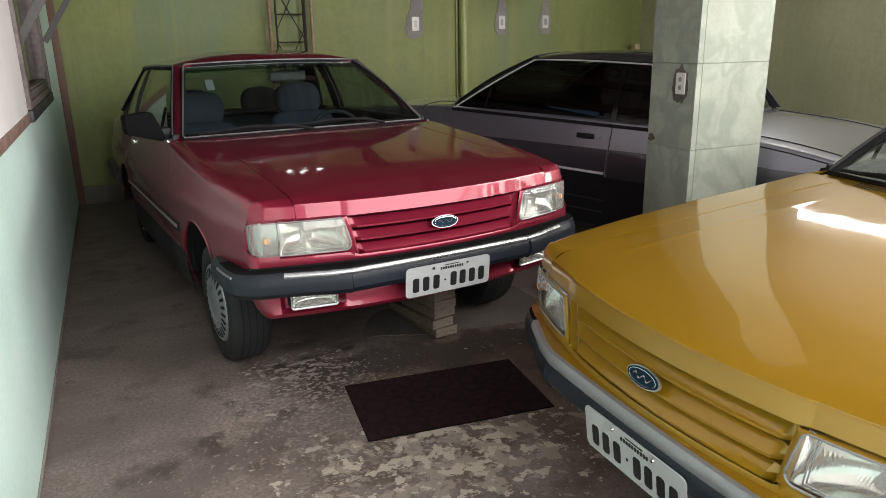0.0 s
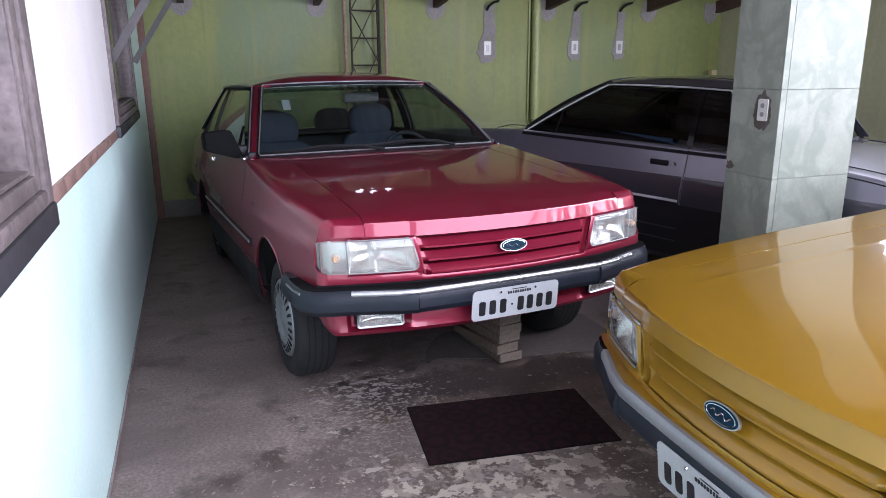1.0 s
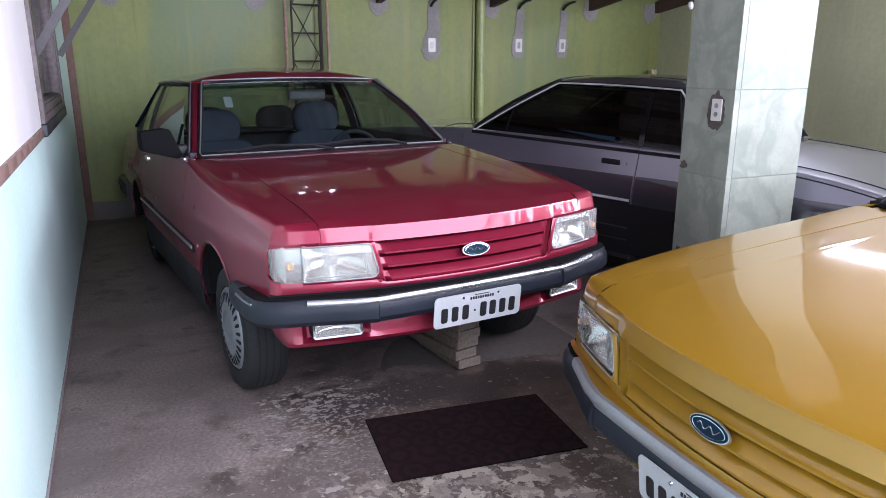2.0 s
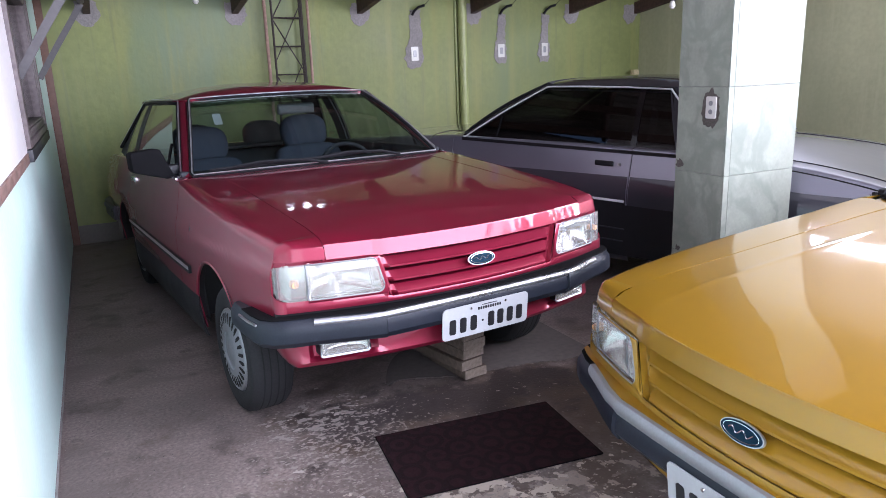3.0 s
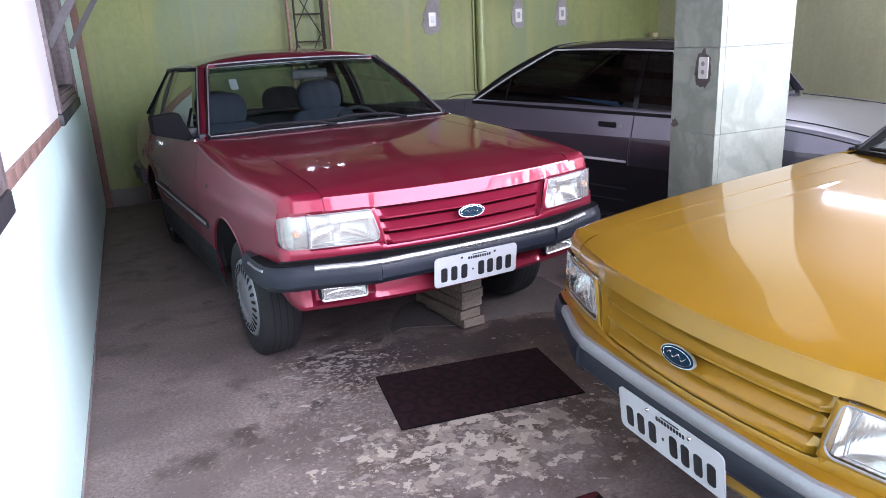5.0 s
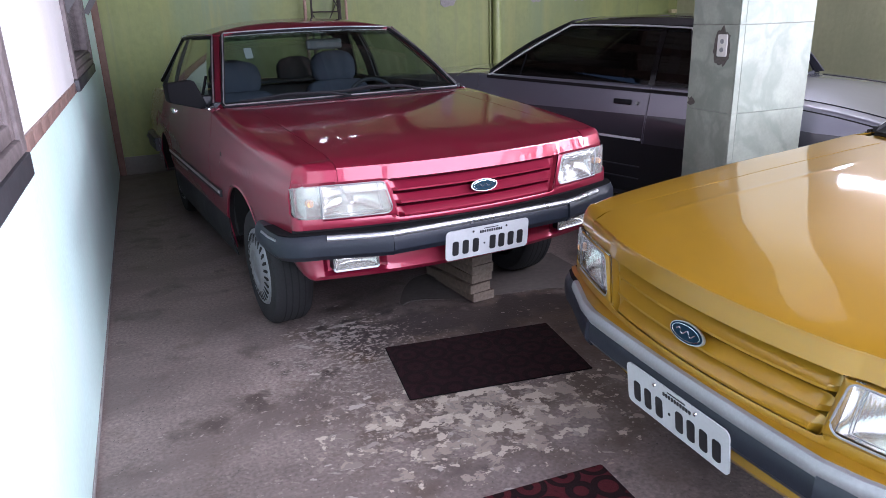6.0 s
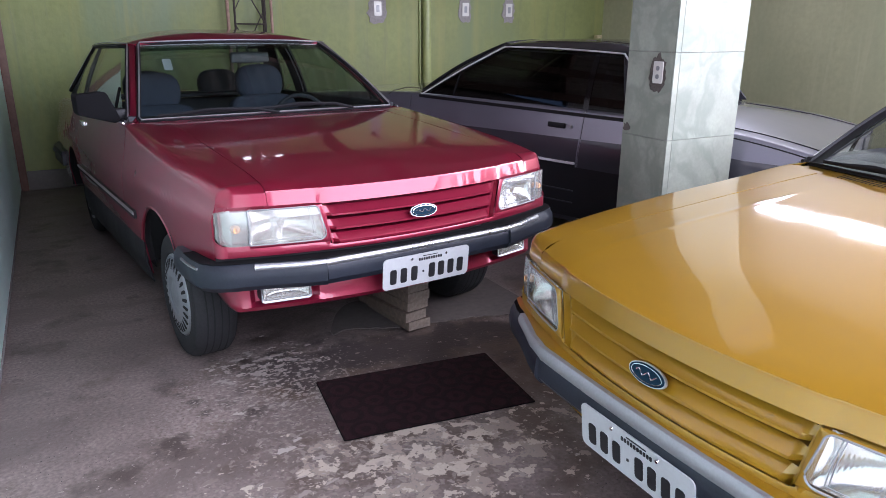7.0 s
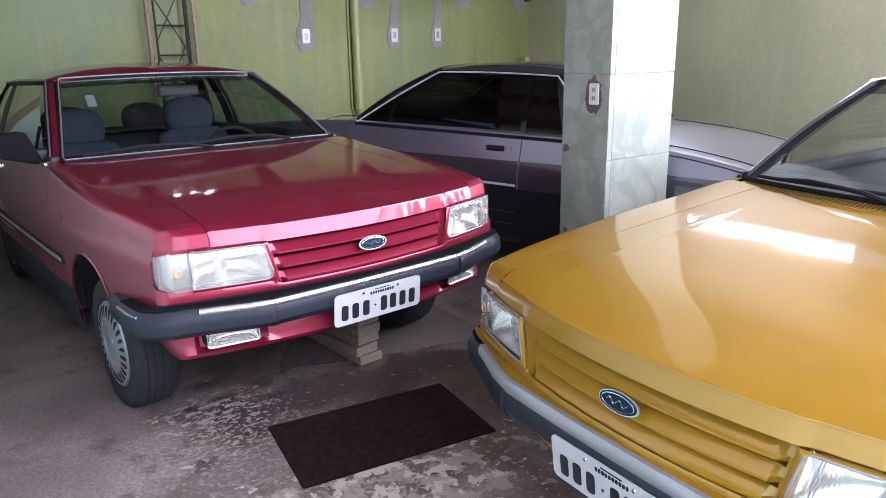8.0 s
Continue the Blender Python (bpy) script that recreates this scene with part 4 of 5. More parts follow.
# ---- the garage ----
def veined(name, base, vein, scale, sharp, rough, bump=0.0):
    """Stone with wandering veins."""
    m = mat(name, base, rough, grain=0.05, scale=60, stain=0.16, stain_scale=4)
    nt = m.node_tree
    p = nt.nodes["Principled BSDF"]
    link = p.inputs["Base Color"].links[0]
    src = link.from_socket
    tc = nt.nodes.new("ShaderNodeTexCoord")
    oi = nt.nodes.new("ShaderNodeObjectInfo")
    add = nt.nodes.new("ShaderNodeVectorMath")
    mul = nt.nodes.new("ShaderNodeMath")
    mul.operation = "MULTIPLY"
    mul.inputs[1].default_value = 37.0
    nt.links.new(oi.outputs["Random"], mul.inputs[0])
    nt.links.new(tc.outputs["Object"], add.inputs[0])
    nt.links.new(mul.outputs["Value"], add.inputs[1])
    n = nt.nodes.new("ShaderNodeTexNoise")
    n.inputs["Scale"].default_value, n.inputs["Detail"].default_value, n.inputs["Distortion"].default_value = scale, 9, 0.7
    nt.links.new(add.outputs["Vector"], n.inputs["Vector"])
    sub = nt.nodes.new("ShaderNodeMath")
    sub.operation = "SUBTRACT"
    sub.inputs[1].default_value = 0.5
    ab = nt.nodes.new("ShaderNodeMath")
    ab.operation = "ABSOLUTE"
    nt.links.new(n.outputs["Fac"], sub.inputs[0])
    nt.links.new(sub.outputs["Value"], ab.inputs[0])
    mr = nt.nodes.new("ShaderNodeMapRange")
    mr.interpolation_type = "SMOOTHSTEP"
    mr.inputs["From Max"].default_value = sharp
    mr.inputs["To Min"].default_value, mr.inputs["To Max"].default_value = 0.6, 0.0
    nt.links.new(ab.outputs["Value"], mr.inputs["Value"])
    mix = nt.nodes.new("ShaderNodeMix")
    mix.data_type = "RGBA"
    nt.links.new(mr.outputs["Result"], mix.inputs["Factor"])
    nt.links.new(src, mix.inputs["A"])
    mix.inputs["B"].default_value = (*vein, 1)
    nt.links.new(mix.outputs["Result"], p.inputs["Base Color"])
    return m


def patches(m, over, scale, level, edge, detail=7, stretch=(1, 1, 1), region=None, broad=0.0):
    """Lays sharp-edged patches of another colour over a material, gathered by a broad noise or round a place on the floor."""
    nt = m.node_tree
    p = nt.nodes["Principled BSDF"]
    src = p.inputs["Base Color"].links[0].from_socket
    tc = nt.nodes.new("ShaderNodeTexCoord")
    mp = nt.nodes.new("ShaderNodeMapping")
    mp.inputs["Scale"].default_value = stretch
    mp.inputs["Location"].default_value = (scale * 0.37, level * 11, 0)
    nt.links.new(tc.outputs["Object"], mp.inputs["Vector"])
    n = nt.nodes.new("ShaderNodeTexNoise")
    n.inputs["Scale"].default_value, n.inputs["Detail"].default_value, n.inputs["Roughness"].default_value = scale, detail, 0.6
    nt.links.new(mp.outputs["Vector"], n.inputs["Vector"])
    val = n.outputs["Fac"]

    def plus(a, b):
        s = nt.nodes.new("ShaderNodeMath")
        nt.links.new(a, s.inputs[0])
        nt.links.new(b, s.inputs[1])
        return s.outputs["Value"]
    if broad:
        k = nt.nodes.new("ShaderNodeTexNoise")
        k.inputs["Scale"].default_value, k.inputs["Detail"].default_value = 2.2, 3
        nt.links.new(mp.outputs["Vector"], k.inputs["Vector"])
        ma = nt.nodes.new("ShaderNodeMath")
        ma.operation = "MULTIPLY_ADD"
        ma.inputs[1].default_value, ma.inputs[2].default_value = broad, -broad / 2
        nt.links.new(k.outputs["Fac"], ma.inputs[0])
        val = plus(val, ma.outputs["Value"])
    if region:
        (cx, cy), (rx, ry), gain = region
        pm = nt.nodes.new("ShaderNodeMapping")
        pm.inputs["Location"].default_value, pm.inputs["Scale"].default_value = (-cx / rx, -cy / ry, 0), (1 / rx, 1 / ry, 0)
        nt.links.new(tc.outputs["Object"], pm.inputs["Vector"])
        ln = nt.nodes.new("ShaderNodeVectorMath")
        ln.operation = "LENGTH"
        nt.links.new(pm.outputs["Vector"], ln.inputs[0])
        near = nt.nodes.new("ShaderNodeMapRange")
        near.inputs["From Min"].default_value, near.inputs["From Max"].default_value = 0.3, 1.7
        near.inputs["To Min"].default_value, near.inputs["To Max"].default_value = gain, -gain
        nt.links.new(ln.outputs["Value"], near.inputs["Value"])
        val = plus(val, near.outputs["Result"])
    mr = nt.nodes.new("ShaderNodeMapRange")
    mr.inputs["From Min"].default_value, mr.inputs["From Max"].default_value = level, level + edge
    nt.links.new(val, mr.inputs["Value"])
    mix = nt.nodes.new("ShaderNodeMix")
    mix.data_type = "RGBA"
    nt.links.new(mr.outputs["Result"], mix.inputs["Factor"])
    nt.links.new(src, mix.inputs["A"])
    mix.inputs["B"].default_value = (*over, 1)
    nt.links.new(mix.outputs["Result"], p.inputs["Base Color"])
    return m


def runs(m, scale, squash, strength, depth):
    """Upright runs and trowel ridges under wall paint, in relief."""
    nt = m.node_tree
    p = nt.nodes["Principled BSDF"]
    tc, mp, n, b = (nt.nodes.new(k) for k in ("ShaderNodeTexCoord", "ShaderNodeMapping", "ShaderNodeTexNoise", "ShaderNodeBump"))
    mp.inputs["Scale"].default_value = (1, 1, squash)
    n.inputs["Scale"].default_value, n.inputs["Detail"].default_value = scale, 4
    b.inputs["Strength"].default_value, b.inputs["Distance"].default_value = strength, depth
    nt.links.new(tc.outputs["Object"], mp.inputs["Vector"])
    nt.links.new(mp.outputs["Vector"], n.inputs["Vector"])
    nt.links.new(n.outputs["Fac"], b.inputs["Height"])
    if p.inputs["Normal"].links:
        nt.links.new(p.inputs["Normal"].links[0].from_socket, b.inputs["Normal"])
    nt.links.new(b.outputs["Normal"], p.inputs["Normal"])


WHITE = mat("white_wall_paint", (0.80, 0.78, 0.78), 0.7, grain=0.03, scale=60, bump=0.15, stain=0.04)
TEAL = patches(mat("pale_teal_wall_paint", (0.66, 0.87, 0.82), 0.5, grain=0.04, scale=45, bump=0.25, stain=0.05, stain_scale=2), (0.71, 0.88, 0.84), 2.0, 0.52, 0.2)
GREEN = patches(mat("yellow_green_wall_paint", (0.215, 0.245, 0.080), 0.55, grain=0.07, scale=22, bump=0.25, stain=0.12, stain_scale=1.3), (0.182, 0.225, 0.096), 1.1, 0.5, 0.18, stretch=(1, 1, 0.35))
FLOOR = mat("worn_dark_concrete", (0.190, 0.150, 0.138), 0.5, grain=0.32, scale=70, bump=0.22, stain=0.3, stain_scale=2.2)
patches(FLOOR, (0.085, 0.063, 0.056), 3.2, 0.55, 0.12, broad=0.1)
patches(FLOOR, (0.145, 0.112, 0.103), 2.6, 0.5, 0.16, stretch=(0.5, 1.4, 1))
patches(FLOOR, (0.10, 0.068, 0.051), 4.0, 0.44, 0.2, region=((2.05, -0.25), (0.95, 0.75), 0.14))
# stain plus the shade under the red car's nose, both in the floor colour
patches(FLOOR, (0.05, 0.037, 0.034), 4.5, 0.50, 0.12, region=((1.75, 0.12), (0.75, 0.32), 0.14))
patches(FLOOR, (0.33, 0.27, 0.225), 11.0, 0.625, 0.015, region=((1.4, -0.68), (0.72, 0.45), 0.13))
patches(FLOOR, (0.25, 0.21, 0.185), 34.0, 0.65, 0.02, region=((1.15, -0.5), (1.0, 0.8), 0.1))
patches(FLOOR, (0.50, 0.43, 0.36), 15.0, 0.65, 0.012, region=((1.35, -0.66), (0.75, 0.46), 0.13))
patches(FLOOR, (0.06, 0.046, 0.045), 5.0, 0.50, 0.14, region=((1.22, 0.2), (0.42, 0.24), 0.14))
patches(FLOOR, (0.30, 0.262, 0.24), 13.0, 0.645, 0.014, detail=10, stretch=(1, 1.6, 1), region=((1.03, 0.27), (0.36, 0.24), 0.13))
patches(FLOOR, (0.30, 0.26, 0.235), 38.0, 0.64, 0.02, detail=6, stretch=(1, 1.5, 1), region=((1.05, 0.0), (0.55, 0.4), 0.1))
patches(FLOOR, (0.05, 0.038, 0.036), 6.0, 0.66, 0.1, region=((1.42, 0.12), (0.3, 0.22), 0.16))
patches(FLOOR, (0.36, 0.32, 0.29), 60.0, 0.69, 0.02, detail=3, broad=0.1)
patches(FLOOR, (0.045, 0.036, 0.034), 75.0, 0.66, 0.03, detail=4, broad=0.12)
patches(GREEN, (0.17, 0.235, 0.13), 1.6, 0.52, 0.25, stretch=(1, 1, 0.3), region=((1.3, 4.75), (1.2, 6.0), 0.12))
patches(GREEN, (0.255, 0.268, 0.085), 6.0, 0.52, 0.2, stretch=(1, 1, 0.05), broad=0.3)
patches(GREEN, (0.175, 0.19, 0.085), 9.0, 0.60, 0.15, stretch=(1, 1, 0.06), broad=0.25)
YARD = mat("pale_yard_concrete", (0.42, 0.41, 0.39), 0.8, grain=0.15, scale=20, stain=0.2)
ROOF = mat("fibre_cement_sheet", (0.20, 0.175, 0.15), 0.85, grain=0.1, scale=30, stain=0.2)
WOOD = mat("brown_rafter_wood", (0.075, 0.042, 0.032), 0.7, grain=0.3, scale=30, stain=0.2)
OLDWOOD = mat("weathered_window_wood", (0.14, 0.115, 0.115), 0.55, grain=0.3, scale=35, bump=0.3, stain=0.25)
DARKWOOD = mat("dark_sill_wood", (0.035, 0.035, 0.04), 0.5, grain=0.2, scale=40, stain=0.2)
MARBLE = veined("pale_green_marble_tile", (0.292, 0.312, 0.262), (0.19, 0.222, 0.185), 3.6, 0.10, 0.5)
MARBLE.node_tree.nodes["Principled BSDF"].inputs["Specular IOR Level"].default_value = 0.2
MORTAR = mat("grey_cement", (0.27, 0.25, 0.245), 0.9, grain=0.15, scale=60, bump=0.4, stain=0.15)
CHIP = mat("dark_broken_mortar", (0.09, 0.08, 0.07), 0.95, grain=0.3, scale=90, bump=0.4, stain=0.2)
BORDER = mat("brown_border_tile", (0.27, 0.175, 0.15), 0.4, grain=0.12, scale=60, stain=0.12)
BROWN = mat("brown_corner_strip", (0.15, 0.08, 0.06), 0.6, grain=0.15, scale=30, stain=0.15)
SKIRT = mat("cream_skirting", (0.15, 0.135, 0.12), 0.6, grain=0.08, scale=40, stain=0.15)
STEEL = mat("dark_rusty_steel", (0.05, 0.04, 0.035), 0.6, 0.4, grain=0.3, scale=60, stain=0.3)
PINKPOLE = mat("faded_pink_pole", (0.36, 0.23, 0.18), 0.7, grain=0.2, scale=30, stain=0.2)
WHITEPL = mat("white_socket_plastic", (0.62, 0.61, 0.57), 0.35, stain=0.04, grain=0.02)
GREENPIPE = mat("green_painted_pipe", (0.33, 0.37, 0.15), 0.4, grain=0.08, scale=30, stain=0.15)
BLOCKWOOD = mat("grey_weathered_timber", (0.105, 0.072, 0.054), 0.8, grain=0.3, scale=40, bump=0.3, stain=0.2)
ENDWOOD = mat("pale_timber_end", (0.19, 0.15, 0.12), 0.85, grain=0.25, scale=60, bump=0.3, stain=0.2)
CARD = mat("worn_grey_sheet", (0.12, 0.10, 0.092), 0.9, grain=0.12, scale=30, stain=0.15)
PANE = glass("house_window_glass", (0.55, 0.52, 0.50))
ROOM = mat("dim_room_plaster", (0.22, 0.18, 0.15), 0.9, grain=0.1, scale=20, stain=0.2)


def ringed(name, base, ink):
    """Woven mat with rows of scroll rings."""
    m = mat(name, base, 0.95, grain=0.3, scale=260, bump=0.3, spec=0.2)
    nt = m.node_tree
    p = nt.nodes["Principled BSDF"]
    src = p.inputs["Base Color"].links[0].from_socket
    tc = nt.nodes.new("ShaderNodeTexCoord")
    v = nt.nodes.new("ShaderNodeTexVoronoi")
    v.inputs["Scale"].default_value, v.inputs["Randomness"].default_value = 9.0, 0.35
    nt.links.new(tc.outputs["Object"], v.inputs["Vector"])
    mu = nt.nodes.new("ShaderNodeMath")
    mu.operation = "MULTIPLY"
    mu.inputs[1].default_value = 17.0
    si = nt.nodes.new("ShaderNodeMath")
    si.operation = "SINE"
    nt.links.new(v.outputs["Distance"], mu.inputs[0])
    nt.links.new(mu.outputs["Value"], si.inputs[0])
    mr = nt.nodes.new("ShaderNodeMapRange")
    mr.inputs["From Min"].default_value, mr.inputs["From Max"].default_value = -0.1, 0.25
    nt.links.new(si.outputs["Value"], mr.inputs["Value"])
    mix = nt.nodes.new("ShaderNodeMix")
    mix.data_type = "RGBA"
    nt.links.new(mr.outputs["Result"], mix.inputs["Factor"])
    nt.links.new(src, mix.inputs["A"])
    mix.inputs["B"].default_value = (*ink, 1)
    nt.links.new(mix.outputs["Result"], p.inputs["Base Color"])
    return m


REDMAT = ringed("dark_red_mat_pile", (0.06, 0.008, 0.011), (0.010, 0.003, 0.004))
DOORMAT = ringed("maroon_mat_pile", (0.020, 0.006, 0.008), (0.011, 0.004, 0.005))


def structure(name, bm, material, label, category, parent=None):
    return tagged(part(name, bm, material, parent), label, category, kind="structure")


SLOPE = 0.15
roof_z = lambda y: 2.435 + SLOPE * (4.75 - y)

structure("ground", box(-40, -60, -0.32, 60, 40, -0.02), YARD, "pale concrete yard in front of the garage", "ground")
structure("wall_south", box(-8, -13.2, -0.3, 16, -13.0, 2.4), WHITE, "pale boundary wall across the yard", "wall")
structure("floor", box(-0.2, -4.6, -0.3, 6.95, 4.95, 0.0), FLOOR, "dark worn concrete floor with pale flaking patches, stains and shade painted under a car", "floor")
structure("wall_north", box(-0.2, 4.75, 0.0, 6.75, 4.95, 2.41), GREEN, "yellow-green painted back wall", "wall")
for x0, x1 in ((-0.2, 1.9), (2.56, 6.75)):
    structure("wall_north_top", box(x0, 4.766, 2.409, x1, 4.95, 2.5), MORTAR, "rough cement filling over the back wall", "wall")


def sloped_wall(x0, x1, y0, y1, z0, gap):
    bm = bmesh.new()
    vs = [bm.verts.new((x, y, z)) for x in (x0, x1) for y, z in ((y0, z0), (y1, z0), (y1, roof_z(y1) - gap), (y0, roof_z(y0) - gap))]
    for f in ((0, 1, 2, 3), (7, 6, 5, 4), (0, 4, 5, 1), (1, 5, 6, 2), (2, 6, 7, 3), (3, 7, 4, 0)):
        bm.faces.new([vs[i] for i in f])
    return bm


# paler copy of the back wall's green: missing light on this side put into colour
PALEGREEN = patches(mat("lightened_green_wall_paint", (0.47, 0.48, 0.30), 0.6, grain=0.06, scale=22, bump=0.25, stain=0.1, stain_scale=1.2), (0.41, 0.43, 0.27), 1.0, 0.5, 0.2, stretch=(1, 1, 0.35))
patches(PALEGREEN, (0.53, 0.54, 0.35), 9.0, 0.55, 0.2, stretch=(1, 1, 0.05), broad=0.2)
runs(PALEGREEN, 13.0, 0.07, 0.3, 0.012)
runs(GREEN, 16.0, 0.05, 0.25, 0.008)
structure("wall_east", sloped_wall(6.67, 6.87, -0.7, 4.95, 0.0, 0.25), PALEGREEN, "yellow-green painted side wall, lightened in its colour", "wall")
bm = bmesh.new()
vs = [bm.verts.new((x, y, roof_z(y) - d)) for x in (6.67, 6.87) for y, d in ((2.6, 0.249), (4.75, 0.249), (4.75, 0.02), (2.6, 0.02))]
for f in ((0, 1, 2, 3), (7, 6, 5, 4), (0, 4, 5, 1), (1, 5, 6, 2), (2, 6, 7, 3), (3, 7, 4, 0)):
    bm.faces.new([vs[i] for i in f])
structure("wall_east_upper", bm, PALEGREEN, "lightened green wall filling up to the roof sheets", "wall")
# house wall with two windows
W1, W2 = (-2.25, -0.71, 1.135, 2.25), (1.64, 3.36, 1.145, 2.12)
structure("wall_west", join(box(-0.2, -4.6, 0, 0, 4.75, 1.075), box(-0.2, -4.6, 1.075, 0, W1[0], 1.1), box(-0.2, W2[1], 1.075, 0, 4.75, 2.25)), TEAL, "pale teal painted plaster wall", "wall")
structure("wall_west_upper", join(box(-0.2, W1[1], 1.132, -0.002, W2[0], 2.9), box(-0.2, -4.6, 1.1, -0.002, W1[0], 3.4), box(-0.2, W1[0], W1[3], -0.002, W1[1], 3.2), box(-0.2, W2[0], W2[3], -0.002, W2[1], 2.6), box(-0.2, W1[1], 1.075, -0.02, W2[0], 1.132)), WHITE, "white painted upper half of house wall", "wall")
border = structure("trim", box(-0.02, W1[1], 1.075, -0.003, W2[0], 1.132), MORTAR, "brown ceramic border between white and teal paint", "trim")
me = None
y = W1[1] + 0.02
while y < W2[0] - 0.05:
    y1 = min(y + 0.23, W2[0])
    if me is None or y1 - y < 0.225:
        t = part("tile", box(-0.01, 0.002, 1.078, 0.004, y1 - y - 0.002, 1.130, 0.003), BORDER, border)
        me = me or t.data
    else:
        t = linked("tile", me, border)
    t.matrix_basis = pose(0, y, 0)
    y = y1
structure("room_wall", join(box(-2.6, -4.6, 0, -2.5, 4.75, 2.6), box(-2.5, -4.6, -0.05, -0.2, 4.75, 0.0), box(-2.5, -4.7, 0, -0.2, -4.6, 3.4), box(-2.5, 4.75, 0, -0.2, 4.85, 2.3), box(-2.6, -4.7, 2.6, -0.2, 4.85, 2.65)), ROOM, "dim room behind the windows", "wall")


def house_window(name, y0, y1, z0, z1, out, label):
    """Wooden frame with an inner sash, panes and a dark sill."""
    w = tagged(new(name), label, "window", kind="structure")
    w.matrix_world = pose(0, 0, 0)
    part("window_frame", join(box(-0.12, y0, z0, out, y0 + 0.075, z1, 0.006), box(-0.12, y1 - 0.075, z0, out, y1, z1, 0.006), box(-0.12, y0 + 0.075, z0, out, y1 - 0.075, z0 + 0.04, 0.006), box(-0.12, y0 + 0.075, z1 - 0.07, out, y1 - 0.075, z1, 0.006)), OLDWOOD, w)
    part("sash", join(box(-0.08, y0 + 0.078, z0 + 0.043, out - 0.009, y0 + 0.14, z1 - 0.073, 0.005), box(-0.08, y1 - 0.14, z0 + 0.043, out - 0.009, y1 - 0.078, z1 - 0.073, 0.005), box(-0.08, y0 + 0.14, z0 + 0.043, out - 0.009, y1 - 0.14, z0 + 0.085, 0.005), box(-0.08, y0 + 0.14, z1 - 0.14, out - 0.009, y1 - 0.14, z1 - 0.073, 0.005)), OLDWOOD, w)
    part("bead", join(box(-0.05, y1 - 0.165, z0 + 0.087, out - 0.016, y1 - 0.142, z1 - 0.143, 0.004), box(-0.05, y0 + 0.14, z0 + 0.087, out - 0.016, y1 - 0.167, z0 + 0.1, 0.004)), OLDWOOD, w)
    part("window_sill", box(-0.1, y0 - 0.01, z0 - 0.065, out + 0.004, y1 + 0.004, z0 - 0.002, 0.006), DARKWOOD, w, "dark wooden sill")
    part("pane", box(-0.045, y0 + 0.12, z0 + 0.07, -0.04, y1 - 0.12, z1 - 0.12), PANE, w)
    return w


house_window("window_1", W1[0], W1[1], W1[2], W1[3], 0.048, "weathered wooden window frame with dim glass")
win = house_window("window_2", W2[0], W2[1], W2[2], W2[3], 0.02, "weathered wooden window propped by grey stays")
for y in (1.71, 3.63):
    part("stay", sweep([(0.012, y, 1.50), (0.15, y, 1.715), (0.36, y, 2.03)], [(-0.005, -0.021), (0.005, -0.021), (0.005, 0.021), (-0.005, 0.021)]), GREYBAR, win, "grey flat metal stay")
part("open_sash", moved(box(-0.02, 1.69, 0, 0.02, 3.65, 0.6, 0.006), pose(0.37, 0, 2.03, 0, -30)), OLDWOOD, win, "sash swung outwards")

# added strip that stands for a grime line; this wall has no skirting
structure("baseboard", box(0.0, -4.6, 0.0, 0.007, 4.7, 0.02, 0.002), MORTAR, "thin grey line of grime at the foot of the wall", "baseboard")
# corner strip and skirting on the back wall
structure("corner_strip", box(0.0, 4.715, 0.0, 0.062, 4.75, 2.215, 0.004), BROWN, "brown painted vertical strip in the corner", "trim")
structure("baseboard", box(0.064, 4.728, 0.0, 6.75, 4.75, 0.175, 0.006), SKIRT, "cream skirting board", "baseboard")

# roof: corrugated sheets on rafters
corr = grid(lambda x, y: (x, y, roof_z(y) + 0.028 * math.sin(2 * math.pi * x / 0.18)), steps(-0.35, 6.66, 468), [-2.2, 0.0, 2.4, 4.762], 0.006)
structure("ceiling", corr, ROOF, "grey corrugated fibre-cement roof", "ceiling")
for x in (0.405, 1.685, 2.95, 4.28, 5.61, 6.60):
    bm = bmesh.new()
    crown = -0.17 if x < 6 else -0.255
    vs = [bm.verts.new((xx, yy, roof_z(yy) + dz)) for xx in (x - 0.03, x + 0.03) for yy, dz in ((-2.1, -0.39), (4.748, -0.39), (4.748, crown), (-2.1, crown))]
    for f in ((0, 1, 2, 3), (7, 6, 5, 4), (0, 4, 5, 1), (1, 5, 6, 2), (2, 6, 7, 3), (3, 7, 4, 0)):
        bm.faces.new([vs[i] for i in f])
    tagged(part("rafter", bm, WOOD), "dark brown timber rafter under the roof", "rafter", "rafters", "structure")


for y in (-1.9, -0.7, 0.5, 1.7, 2.9, 4.1):
    tagged(part("purlin", moved(box(-0.2, -0.025, -0.168, 6.3, 0.025, -0.03, 0.004), pose(0, y, roof_z(y))), WOOD), "dark brown timber purlin under the roof", "purlin", "purlins", "structure")


def blotch(name, cx, cz, pts, label):
    """A thin uneven patch of cement on the back wall."""
    rng = random.Random(int(cx * 100 + cz * 10))
    out = []
    for (x0, z0), (x1, z1) in zip(pts, pts[1:] + pts[:1]):
        n = max(2, int(math.hypot(x1 - x0, z1 - z0) / 0.025))
        for i in range(n):
            out.append((x0 + (x1 - x0) * i / n + rng.uniform(-0.012, 0.012), z0 + (z1 - z0) * i / n + rng.uniform(-0.012, 0.012)))
    return tagged(part(name, moved(prism(out, 0.006), pose(cx, 4.7425, cz)), MORTAR), label, "cement patch", "cement patches", "structure")


